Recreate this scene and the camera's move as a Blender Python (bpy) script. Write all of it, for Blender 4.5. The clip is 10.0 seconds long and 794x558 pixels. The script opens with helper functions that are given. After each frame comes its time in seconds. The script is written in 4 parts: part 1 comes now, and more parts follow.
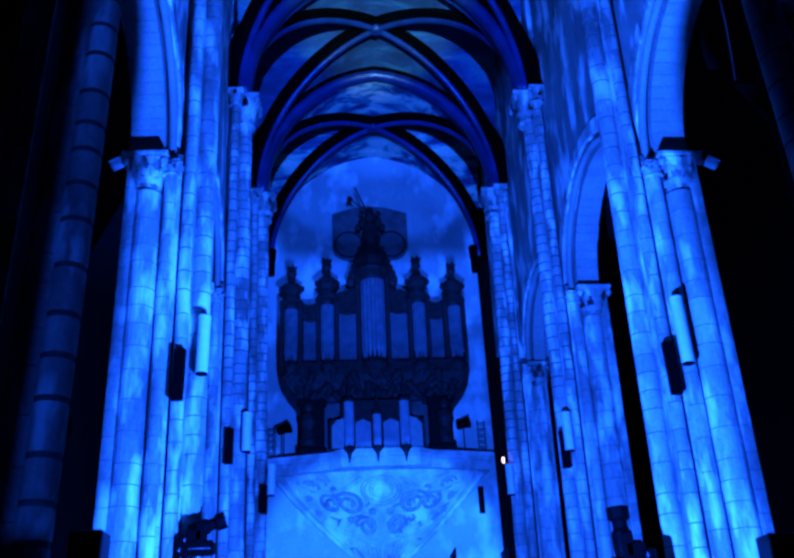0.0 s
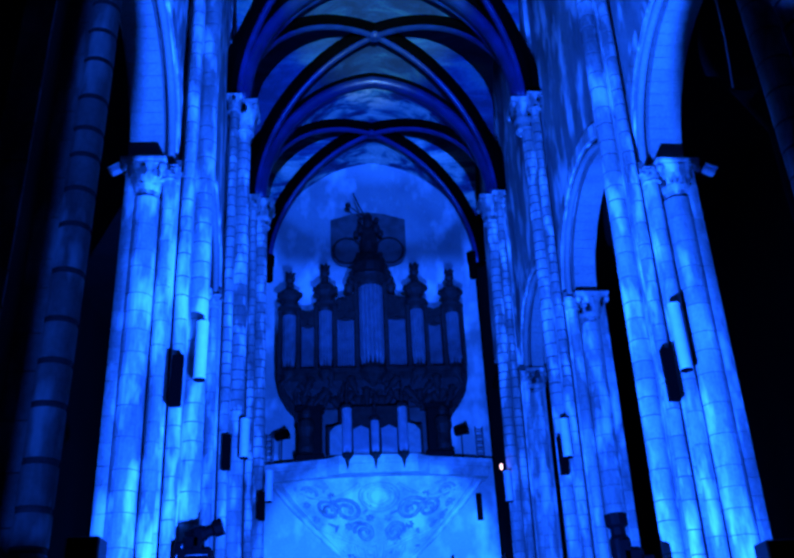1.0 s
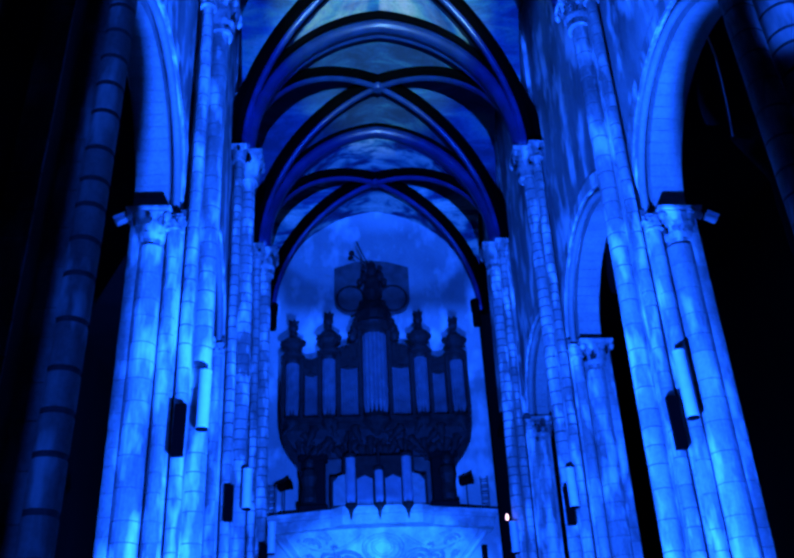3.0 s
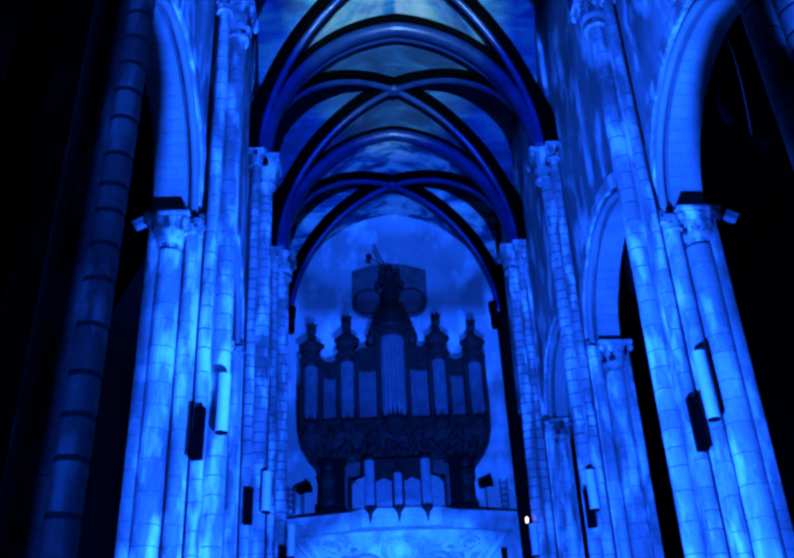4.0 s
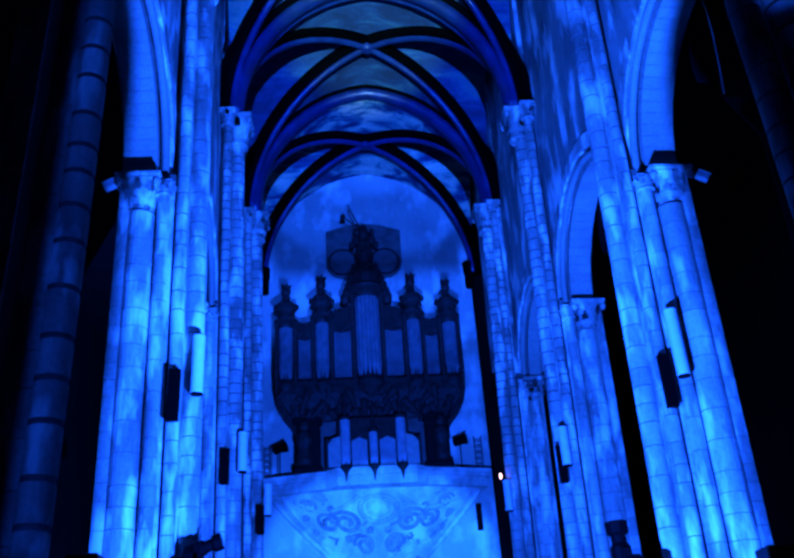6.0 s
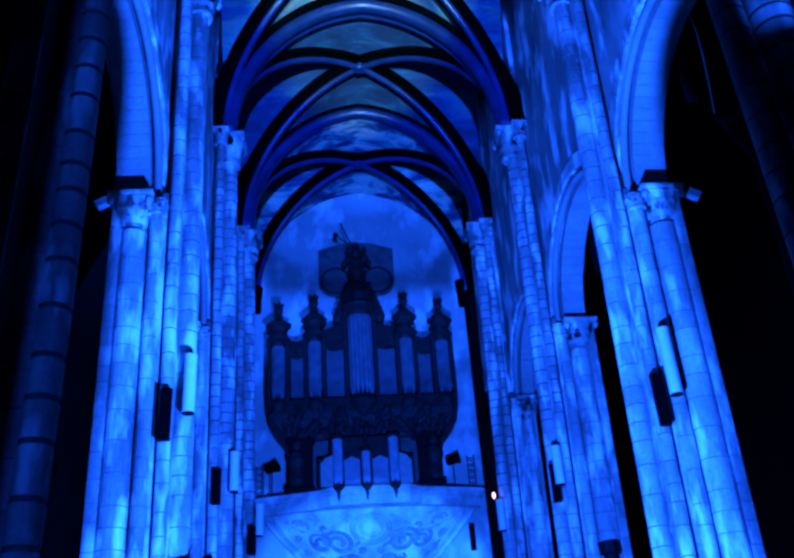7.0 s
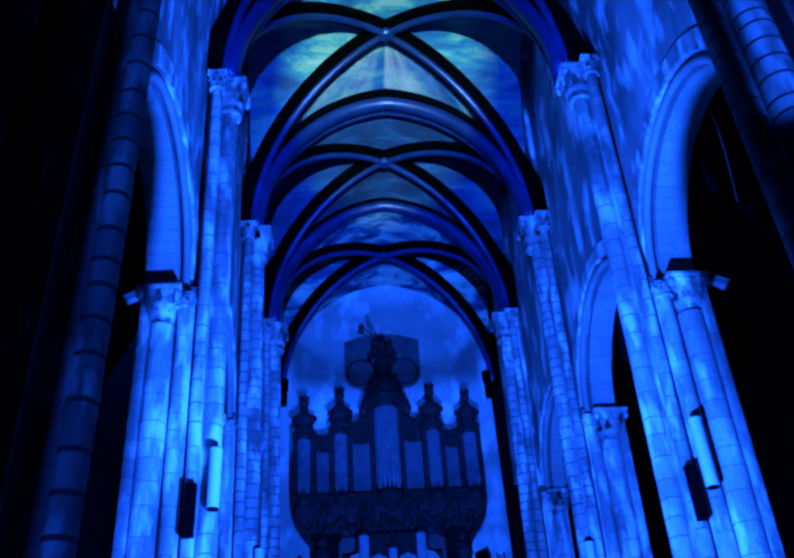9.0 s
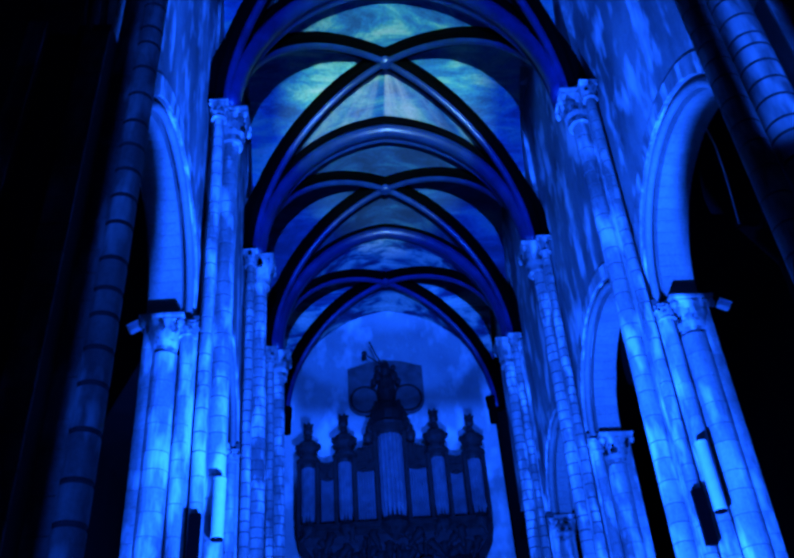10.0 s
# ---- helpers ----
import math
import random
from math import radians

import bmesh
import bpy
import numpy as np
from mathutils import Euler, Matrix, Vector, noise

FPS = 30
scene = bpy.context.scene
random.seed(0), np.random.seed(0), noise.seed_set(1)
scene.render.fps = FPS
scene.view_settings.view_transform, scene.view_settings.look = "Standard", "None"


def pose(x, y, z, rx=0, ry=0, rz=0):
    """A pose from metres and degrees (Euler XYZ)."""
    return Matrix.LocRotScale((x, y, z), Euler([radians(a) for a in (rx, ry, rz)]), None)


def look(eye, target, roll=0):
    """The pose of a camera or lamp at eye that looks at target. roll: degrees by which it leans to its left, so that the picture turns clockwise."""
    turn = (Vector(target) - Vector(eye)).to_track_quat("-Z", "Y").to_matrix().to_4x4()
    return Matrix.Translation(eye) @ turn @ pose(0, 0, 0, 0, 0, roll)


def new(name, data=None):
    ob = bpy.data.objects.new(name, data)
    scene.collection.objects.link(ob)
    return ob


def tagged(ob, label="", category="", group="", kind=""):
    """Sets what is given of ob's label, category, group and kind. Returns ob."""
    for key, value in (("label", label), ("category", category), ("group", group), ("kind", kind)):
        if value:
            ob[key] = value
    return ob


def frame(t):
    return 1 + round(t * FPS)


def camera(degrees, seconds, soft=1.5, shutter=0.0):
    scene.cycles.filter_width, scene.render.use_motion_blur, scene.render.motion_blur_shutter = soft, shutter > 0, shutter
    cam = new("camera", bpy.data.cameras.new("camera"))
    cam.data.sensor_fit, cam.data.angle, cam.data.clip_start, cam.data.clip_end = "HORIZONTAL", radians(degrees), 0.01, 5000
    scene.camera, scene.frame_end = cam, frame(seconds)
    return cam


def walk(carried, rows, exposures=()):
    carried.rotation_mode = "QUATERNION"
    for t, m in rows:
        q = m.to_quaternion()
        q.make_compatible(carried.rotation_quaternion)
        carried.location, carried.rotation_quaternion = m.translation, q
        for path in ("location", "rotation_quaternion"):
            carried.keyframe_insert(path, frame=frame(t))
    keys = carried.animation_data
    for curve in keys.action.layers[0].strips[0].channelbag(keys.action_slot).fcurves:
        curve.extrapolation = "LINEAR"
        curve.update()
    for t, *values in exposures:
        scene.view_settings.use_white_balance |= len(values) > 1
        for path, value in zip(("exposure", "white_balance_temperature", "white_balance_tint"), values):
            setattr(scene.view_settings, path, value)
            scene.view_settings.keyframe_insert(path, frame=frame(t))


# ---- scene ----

cam = camera(49.52, 10.0, soft=2.8)
EYE = (-1.62, 0.0, 1.7)
# seconds, yaw, pitch, roll
ROWS = [
    (0.0, -3.867, 26.342, 2.790), (0.5, -4.009, 26.571, 2.840), (1.0, -4.023, 26.746, 2.769),
    (1.5, -3.775, 27.893, 2.719), (2.0, -3.997, 28.751, 2.853), (2.5, -4.061, 29.411, 2.899),
    (3.0, -3.935, 29.939, 2.928), (3.2, -3.126, 29.816, 2.853), (4.3, -2.559, 30.244, 2.695), (4.5, -2.526, 30.234, 2.719), (5.0, -2.556, 30.227, 2.766),
    (5.5, -2.875, 29.498, 2.713), (6.0, -4.372, 27.441, 3.865), (6.2, -4.361, 28.402, 3.194), (7.3, -5.18, 28.865, 4.426), (7.5, -5.267, 29.216, 4.349),
    (8.0, -4.279, 29.956, 3.171), (8.5, -3.795, 32.925, 4.019), (9.0, -3.529, 34.800, 3.989),
    (9.5, -3.580, 35.389, 4.501), (10.0, -3.490, 36.545, 4.695),
]


def held(yaw, pitch, roll):
    """The camera stands still and turns."""
    return Matrix.Translation(EYE) @ pose(0, 0, 0, 0, 0, yaw) @ pose(0, 0, 0, 90 + pitch) @ pose(0, 0, 0, 0, 0, -roll)


walk(cam, [(t, held(yaw, pitch, roll)) for t, yaw, pitch, roll in ROWS])

# ---- light: blue projectors on the nave floor, a church at night ----
world = bpy.data.worlds.new("night")
scene.world = world
world.use_nodes = True
world.node_tree.nodes["Background"].inputs[0].default_value = (0.004, 0.006, 0.02, 1)
world.node_tree.nodes["Background"].inputs[1].default_value = 0.05
scene.view_settings.exposure = 0.0


def projector(name, eye, target, watts, color, angle, blend=0.3, size=0.06):
    lamp = bpy.data.lights.new(name, "SPOT")
    lamp.energy, lamp.color, lamp.spot_size, lamp.spot_blend, lamp.shadow_soft_size = watts, color, radians(angle), blend, size
    ob = new(name, lamp)
    ob.matrix_world = look(eye, target)
    return ob


BLUE = (0.006, 0.080, 1.0)
STAND = (-0.1, 10.8, 1.9)        # nave projector on its stand
BACK = (-0.3, -14.0, 2.5)        # vault projectors at the choir end, behind the eye
projector("projector_nave", STAND, (-0.1, 20.8, 10.3), 69000, BLUE, 126, 0.35, 0.012)
# three extra lamps at the same stand, added to even out the brightness
projector("projector_upper", STAND, (-0.1, 16.1, 10.4), 48000, BLUE, 68, 0.5, 0.012)
projector("projector_spill", STAND, (-0.1, 14.0, 8.0), 700, BLUE, 176, 0.3, 0.012)
projector("projector_far_bays", STAND, (-0.1, 34.0, 13.0), 12000, BLUE, 46, 0.5, 0.012)
projector("projector_tribune", STAND, (-0.2, 39.0, 6.9), 150000, (0.008, 0.12, 1.0), 23, 0.3, 0.012)
projector("projector_vault_near", BACK, (0.0, 22.5, 27.3), 185000, BLUE, 19, 0.2)
projector("projector_vault_far", BACK, (0.0, 32.0, 27.5), 160000, BLUE, 15, 0.25)
projector("projector_west_wall", BACK, (0.0, 40.0, 24.6), 130000, BLUE, 15, 0.25)
projector("projector_sky", BACK, (0.0, 23.4, 28.0), 780000, (0.085, 0.21, 0.12), 12, 0.6)
SIDE = {-1: (-4.3, -14.0, 2.4), 1: (3.5, -14.0, 2.4)}     # slotted projectors on the near piers
projector("projector_pier_south", SIDE[-1], (-5.17, 10.1, 11.0), 14000, BLUE, 44, 0.2, 0.003)
projector("projector_pier_north", SIDE[1], (5.42, 9.6, 15.5), 60000, BLUE, 30, 0.2, 0.006)

# ---- materials ----
def material(name):
    m = bpy.data.materials.new(name)
    m.use_nodes = True
    return m, m.node_tree.nodes, m.node_tree.links, m.node_tree.nodes["Principled BSDF"]


def node(nodes, kind, **settings):
    n = nodes.new(kind)
    for key, value in settings.items():
        n.inputs[key.replace("_", " ")].default_value = value
    return n


def ramp(nodes, stops):
    n = nodes.new("ShaderNodeValToRGB")
    e = n.color_ramp.elements
    e[0].position, e[0].color = stops[0][0], (*stops[0][1], 1)
    e[1].position, e[1].color = stops[-1][0], (*stops[-1][1], 1)
    for pos, col in stops[1:-1]:
        e.new(pos).color = (*col, 1)
    return n


def mixed(nodes, links, a, b, factor, blend="MULTIPLY"):
    n = nodes.new("ShaderNodeMix")
    n.data_type, n.blend_type = "RGBA", blend
    n.inputs[0].default_value = factor
    links.new(a, n.inputs[6])
    links.new(b, n.inputs[7])
    return n.outputs[2]


def stone(name, dark, light, patch=0.9, streak=0.25, rough=0.85, bump=0.35, spread=0.35, spec=0.5, fleck_light=0.0, tallness=0.38, flecks=1.9):
    """Limestone: piece to piece tone, fine grain, blotches and upright streaks that also stand in for mottled light."""
    m, nodes, links, bsdf = material(name)
    geo = nodes.new("ShaderNodeNewGeometry")
    info = nodes.new("ShaderNodeObjectInfo")
    add = nodes.new("ShaderNodeVectorMath")
    add.operation = "ADD"
    scale = nodes.new("ShaderNodeVectorMath")
    scale.operation = "MULTIPLY"
    scale.inputs[1].default_value = (1, 1, streak)
    links.new(geo.outputs["Position"], scale.inputs[0])
    big = node(nodes, "ShaderNodeTexNoise", Scale=patch, Detail=5.0, Roughness=0.6)
    links.new(scale.outputs[0], big.inputs["Vector"])
    fine = node(nodes, "ShaderNodeTexNoise", Scale=14.0, Detail=6.0, Roughness=0.65)
    links.new(geo.outputs["Position"], fine.inputs["Vector"])
    tone = ramp(nodes, [(0.32, dark), (0.52, tuple((a + b) / 2 for a, b in zip(dark, light))), (0.7, light)])
    links.new(big.outputs[0], tone.inputs[0])
    grain = ramp(nodes, [(0.3, (0.72, 0.72, 0.72)), (0.6, (1, 1, 1))])
    links.new(fine.outputs[0], grain.inputs[0])
    piece = nodes.new("ShaderNodeMapRange")
    piece.inputs[3].default_value, piece.inputs[4].default_value = 1 - spread, 1.0
    links.new(info.outputs["Random"], piece.inputs[0])
    c = mixed(nodes, links, tone.outputs[0], grain.outputs[0], 1.0)
    c = mixed(nodes, links, c, piece.outputs[0], 1.0)
    if fleck_light:
        # pale upright flecks of projected light, put into the stone colour
        tall = nodes.new("ShaderNodeVectorMath")
        tall.operation = "MULTIPLY"
        tall.inputs[1].default_value = (1, 1, tallness)
        links.new(geo.outputs["Position"], tall.inputs[0])
        fleck = node(nodes, "ShaderNodeTexNoise", Scale=flecks, Detail=3.0, Roughness=0.55)
        links.new(tall.outputs[0], fleck.inputs["Vector"])
        cover = ramp(nodes, [(0.5, (0, 0, 0)), (0.66, (fleck_light, fleck_light, fleck_light))])
        links.new(fleck.outputs[0], cover.inputs[0])
        pale = nodes.new("ShaderNodeRGB")
        pale.outputs[0].default_value = (0.92, 0.89, 0.80, 1)
        over = nodes.new("ShaderNodeMix")
        over.data_type = "RGBA"
        links.new(cover.outputs[0], over.inputs[0])
        links.new(c, over.inputs[6])
        links.new(pale.outputs[0], over.inputs[7])
        c = over.outputs[2]
    links.new(c, bsdf.inputs["Base Color"])
    bsdf.inputs["Roughness"].default_value = rough
    bsdf.inputs["Specular IOR Level"].default_value = spec
    b = node(nodes, "ShaderNodeBump", Strength=bump, Distance=0.02)
    links.new(fine.outputs[0], b.inputs["Height"])
    links.new(b.outputs[0], bsdf.inputs["Normal"])
    return m


def plain(name, color, rough=0.5, metal=0.0, vary=0.3, scale=6.0, spec=0.5):
    m, nodes, links, bsdf = material(name)
    geo = nodes.new("ShaderNodeNewGeometry")
    n = node(nodes, "ShaderNodeTexNoise", Scale=scale, Detail=4.0)
    links.new(geo.outputs["Position"], n.inputs["Vector"])
    r = ramp(nodes, [(0.3, tuple(c * (1 - vary) for c in color)), (0.7, color)])
    links.new(n.outputs[0], r.inputs[0])
    links.new(r.outputs[0], bsdf.inputs["Base Color"])
    bsdf.inputs["Roughness"].default_value, bsdf.inputs["Metallic"].default_value = rough, metal
    bsdf.inputs["Specular IOR Level"].default_value = spec
    return m


def projected_sky(name, stops, sun=None):
    """Vault plaster with the projected sky put into its colour: bands of cloud over blue, and rays of light from sun
    (x, y) where given.
    """
    m, nodes, links, bsdf = material(name)
    geo = nodes.new("ShaderNodeNewGeometry")
    scale = nodes.new("ShaderNodeVectorMath")
    scale.operation = "MULTIPLY"
    scale.inputs[1].default_value = (0.16, 0.5, 0.6)
    links.new(geo.outputs["Position"], scale.inputs[0])
    n = node(nodes, "ShaderNodeTexNoise", Scale=1.9, Detail=7.0, Roughness=0.62, Distortion=0.6)
    links.new(scale.outputs[0], n.inputs["Vector"])
    r = ramp(nodes, stops)
    links.new(n.outputs[0], r.inputs[0])
    c = r.outputs[0]
    if sun:
        split = nodes.new("ShaderNodeSeparateXYZ")
        links.new(geo.outputs["Position"], split.inputs[0])

        def calc(kind, a, b=None):
            k = nodes.new("ShaderNodeMath")
            k.operation = kind
            for i, v in enumerate((a, b)):
                if v is None:
                    continue
                if isinstance(v, (int, float)):
                    k.inputs[i].default_value = v
                else:
                    links.new(v, k.inputs[i])
            return k.outputs[0]

        dy = calc("SUBTRACT", split.outputs[1], sun[1])
        angle = calc("ARCTAN2", split.outputs[0], dy)
        fan = node(nodes, "ShaderNodeTexNoise", Scale=5.0, Detail=2.0)
        fan.noise_dimensions = "1D"
        links.new(angle, fan.inputs["W"])
        stripe = nodes.new("ShaderNodeMapRange")
        stripe.inputs[1].default_value, stripe.inputs[2].default_value = 0.38, 0.72
        links.new(fan.outputs[0], stripe.inputs[0])
        near = nodes.new("ShaderNodeMapRange")
        near.inputs[1].default_value, near.inputs[2].default_value = 1.15, 0.1
        links.new(calc("ABSOLUTE", angle), near.inputs[0])
        k = calc("MULTIPLY", stripe.outputs[0], near.outputs[0])
        rays = nodes.new("ShaderNodeMix")
        rays.data_type = "RGBA"
        links.new(calc("MULTIPLY", k, 0.9), rays.inputs[0])
        links.new(c, rays.inputs[6])
        rays.inputs[7].default_value = (0.6, 0.4, 0.28, 1)
        c = rays.outputs[2]
    fine = node(nodes, "ShaderNodeTexNoise", Scale=9.0, Detail=5.0)
    links.new(geo.outputs["Position"], fine.inputs["Vector"])
    g = ramp(nodes, [(0.3, (0.7, 0.7, 0.7)), (0.65, (1, 1, 1))])
    links.new(fine.outputs[0], g.inputs[0])
    links.new(mixed(nodes, links, c, g.outputs[0], 1.0), bsdf.inputs["Base Color"])
    bsdf.inputs["Roughness"].default_value = 0.9
    return m


STONE = stone("limestone", (0.13, 0.124, 0.11), (0.47, 0.447, 0.395), patch=1.5, streak=0.3, spread=0.3, fleck_light=0.66, tallness=0.3, flecks=2.1)
STONE_WALL = stone("wall_limestone", (0.085, 0.081, 0.072), (0.42, 0.4, 0.355), patch=0.5, streak=0.4, spread=0.2, fleck_light=0.8, tallness=0.35, flecks=1.2)
STONE_PALE = stone("pale_limestone", (0.26, 0.25, 0.22), (0.62, 0.59, 0.52), patch=0.9, streak=0.8, spread=0.12, fleck_light=0.6, tallness=0.8, flecks=0.75)
JOINT = stone("mortar", (0.07, 0.07, 0.06), (0.15, 0.145, 0.13), bump=0.2)
SEAM = stone("tight_joint", (0.1, 0.097, 0.088), (0.22, 0.21, 0.19), bump=0.2)
MORTAR = stone("dark_mortar", (0.055, 0.054, 0.05), (0.12, 0.115, 0.105), bump=0.2)
ARCH = stone("arch_limestone", (0.18, 0.17, 0.15), (0.30, 0.29, 0.255), patch=0.7, spread=0.14)
# blue of the light on the ribs is put into their colour
RIB = stone("blue_lit_rib", (0.003, 0.014, 0.06), (0.007, 0.036, 0.135), patch=1.6, streak=1.0, rough=0.36, spec=0.45)
# black of the unlit edges along the ribs, put into the colour
HOLLOW = stone("unlit_hollow", (0.0006, 0.0006, 0.0007), (0.0014, 0.0014, 0.0015), spec=0.01)
# projected sky light on the webs, given as base colour
SKY = projected_sky("vault_projection", [(0.4, (0.003, 0.024, 0.06)), (0.52, (0.007, 0.05, 0.11)), (0.6, (0.022, 0.11, 0.15)), (0.72, (0.08, 0.17, 0.14))])
SKY_RAYS = projected_sky("vault_projection_rays", [(0.36, (0.006, 0.05, 0.12)), (0.45, (0.012, 0.11, 0.2)), (0.52, (0.04, 0.19, 0.2)), (0.58, (0.17, 0.3, 0.2)), (0.68, (0.42, 0.36, 0.26))], (0.0, 22.3))
SKY_WEST = projected_sky("vault_projection_west", [(0.4, (0.003, 0.02, 0.06)), (0.46, (0.01, 0.06, 0.12)), (0.51, (0.06, 0.24, 0.22)), (0.55, (0.45, 0.45, 0.32)), (0.66, (0.75, 0.66, 0.45))])
FLOOR = stone("floor_flags", (0.10, 0.10, 0.09), (0.2, 0.19, 0.17), streak=1.0)
OAK = plain("dark_oak", (0.034, 0.026, 0.021), 0.55, vary=0.6, scale=4.0, spec=0.12)
BLACK_OAK = plain("blackened_oak", (0.008, 0.006, 0.005), 0.6, vary=0.5, scale=4.0, spec=0.1)
BOARD = plain("old_board", (0.12, 0.106, 0.096), 0.8, vary=0.5, scale=2.0, spec=0.2)
TIN = plain("organ_tin", (0.21, 0.21, 0.22), 0.32, 0.35, vary=0.4, scale=3.0)
BRIGHT_TIN = plain("polished_tin", (0.5, 0.5, 0.52), 0.3, 0.3, vary=0.3, scale=3.0)
BLACK = plain("black_metal", (0.001, 0.001, 0.0012), 0.6, vary=0.2, spec=0.03)
# aisles get no light: their near-black is put into the stone colour
AISLE = stone("unlit_aisle_stone", (0.003, 0.003, 0.003), (0.008, 0.0075, 0.007), spec=0.1)
GREY = plain("grey_case", (0.05, 0.05, 0.055), 0.5, vary=0.2)
# pale spots on this wall stand in for projected clouds
WEST = stone("west_wall_plaster", (0.32, 0.305, 0.27), (0.48, 0.456, 0.4), patch=0.45, streak=0.8, spread=0.0, fleck_light=0.6, tallness=0.6, flecks=0.75)
# darker stone for the reliefs: their shade is put into the colour
CARVED = stone("shaded_carving", (0.17, 0.16, 0.145), (0.42, 0.4, 0.35), patch=2.5, streak=1.0, spread=0.3)
PALE_PANEL = plain("pale_panel", (0.34, 0.33, 0.3), 0.6, vary=0.3)
WHITE = plain("white_enamel", (0.62, 0.62, 0.6), 0.5, vary=0.12)
LENS = plain("lamp_lens", (0.6, 0.62, 0.65), 0.05, 0.9, vary=0.1)
WARM, _n, _l, _b = material("warm_bulb")
_b.inputs["Emission Color"].default_value, _b.inputs["Emission Strength"].default_value = (1.0, 0.6, 0.2, 1), 3.0


# ---- mesh helpers ----
def part(name, bm, mat, parent=None, label="", smooth=False):
    me = bpy.data.meshes.new(name)
    bm.to_mesh(me)
    bm.free()
    me.materials.append(mat)
    if smooth:
        me.shade_smooth()
    ob = new(name, me)
    if parent:
        ob.parent = parent
    if label:
        ob["label"] = label
    return ob


def shared(name, me, parent, m):
    ob = new(name, me)
    ob.parent = parent
    ob.matrix_basis = m
    return ob


def as_mesh(name, bm, mat, smooth=False):
    me = bpy.data.meshes.new(name)
    bm.to_mesh(me)
    bm.free()
    me.materials.append(mat)
    if smooth:
        me.shade_smooth()
    return me


def empty(name, m, label, category, group="", kind=""):
    ob = new(name)
    ob.matrix_basis = m
    return tagged(ob, label, category, group, kind)


def block(bm, x0, x1, y0, y1, z0, z1, bevel=0.0):
    r = bmesh.ops.create_cube(bm, size=1, matrix=Matrix.Translation(((x0 + x1) / 2, (y0 + y1) / 2, (z0 + z1) / 2)) @ Matrix.Diagonal((abs(x1 - x0), abs(y1 - y0), abs(z1 - z0), 1)))
    if bevel:
        edges = list({e for v in r["verts"] for e in v.link_edges})
        bmesh.ops.bevel(bm, geom=edges, offset=bevel, segments=1, affect="EDGES")
    return bm


def cube(x0, x1, y0, y1, z0, z1, bevel=0.0):
    return block(bmesh.new(), x0, x1, y0, y1, z0, z1, bevel)


def lathe(bm, profile, x=0, y=0, seg=16, a0=0.0, a1=360.0, cap=True):
    """Turns (radius, height) pairs round the vertical at x, y."""
    full = a1 - a0 >= 359.9
    count = seg if full else seg + 1
    rings = []
    for r, z in profile:
        rings.append([bm.verts.new((x + r * math.cos(radians(a0 + (a1 - a0) * i / seg)), y + r * math.sin(radians(a0 + (a1 - a0) * i / seg)), z)) for i in range(count)])
    for lo, hi in zip(rings, rings[1:]):
        for i in range(seg):
            j = (i + 1) % count
            bm.faces.new((lo[i], lo[j], hi[j], hi[i]))
    if cap:
        for ring, flip in ((rings[0], True), (rings[-1], False)):
            bm.faces.new(ring[::-1] if flip else ring)
    return bm


def sweep(bm, path, profile, up=None):
    """Carries a profile of (sideways, outward) pairs along a path. up(i): the outward way at point i."""
    rings = []
    n = len(path)
    for i, p in enumerate(path):
        a, b = path[max(i - 1, 0)], path[min(i + 1, n - 1)]
        way = (Vector(b) - Vector(a)).normalized()
        out = up(i) if up else Vector((0, 0, 1))
        side = way.cross(out).normalized()
        out = side.cross(way).normalized()
        rings.append([bm.verts.new(Vector(p) + side * s + out * o) for s, o in profile])
    k = len(profile)
    for lo, hi in zip(rings, rings[1:]):
        for i in range(k):
            j = (i + 1) % k
            bm.faces.new((lo[i], lo[j], hi[j], hi[i]))
    bm.faces.new(rings[0][::-1])
    bm.faces.new(rings[-1])
    bmesh.ops.recalc_face_normals(bm, faces=bm.faces)
    return bm


def disc_profile(r, seg=8):
    return [(r * math.cos(2 * math.pi * i / seg), r * math.sin(2 * math.pi * i / seg)) for i in range(seg)]


def tube(bm, path, r, seg=8):
    way = Vector(path[-1]) - Vector(path[0])
    axis = Vector((1, 0, 0)) if abs(way.x) < 0.5 * way.length else Vector((0, 1, 0))
    return sweep(bm, path, disc_profile(r, seg), up=lambda i: axis)


# ---- plan: nave along +y, axis at x = 0 ----
LEAN_Z = 9.7      # the walls lean outward about this height
LEAN = {-1: 0.015, 1: 0.019}
PIERS = {-1: [(10.1, 0.14), (19.05, -0.02), (26.5, -0.07), (33.45, -0.09)], 1: [(9.6, 0.3), (18.75, 0.33), (26.4, 0.07), (33.3, -0.21)]}
CAP_Z = {-1: 14.4, 1: 14.05}      # top of the arcade capitals
SPRING = 22.6                     # top of the vault capitals
END_Y = 40.0
BACK_Y = -20.0


def leaning(s):
    """Outward lean of one side, as a pose about the foot of the pier line."""
    a = LEAN[s] * s
    return Matrix.Translation((0, 0, LEAN_Z)) @ Matrix.Rotation(a, 4, "Y") @ Matrix.Translation((0, 0, -LEAN_Z))


# ---- floor and enclosing shell ----
part("floor", cube(-16, 16, BACK_Y - 1, 50, -0.3, 0.0), FLOOR)
tagged(bpy.data.objects["floor"], "worn grey limestone floor of the nave", "floor", kind="structure")
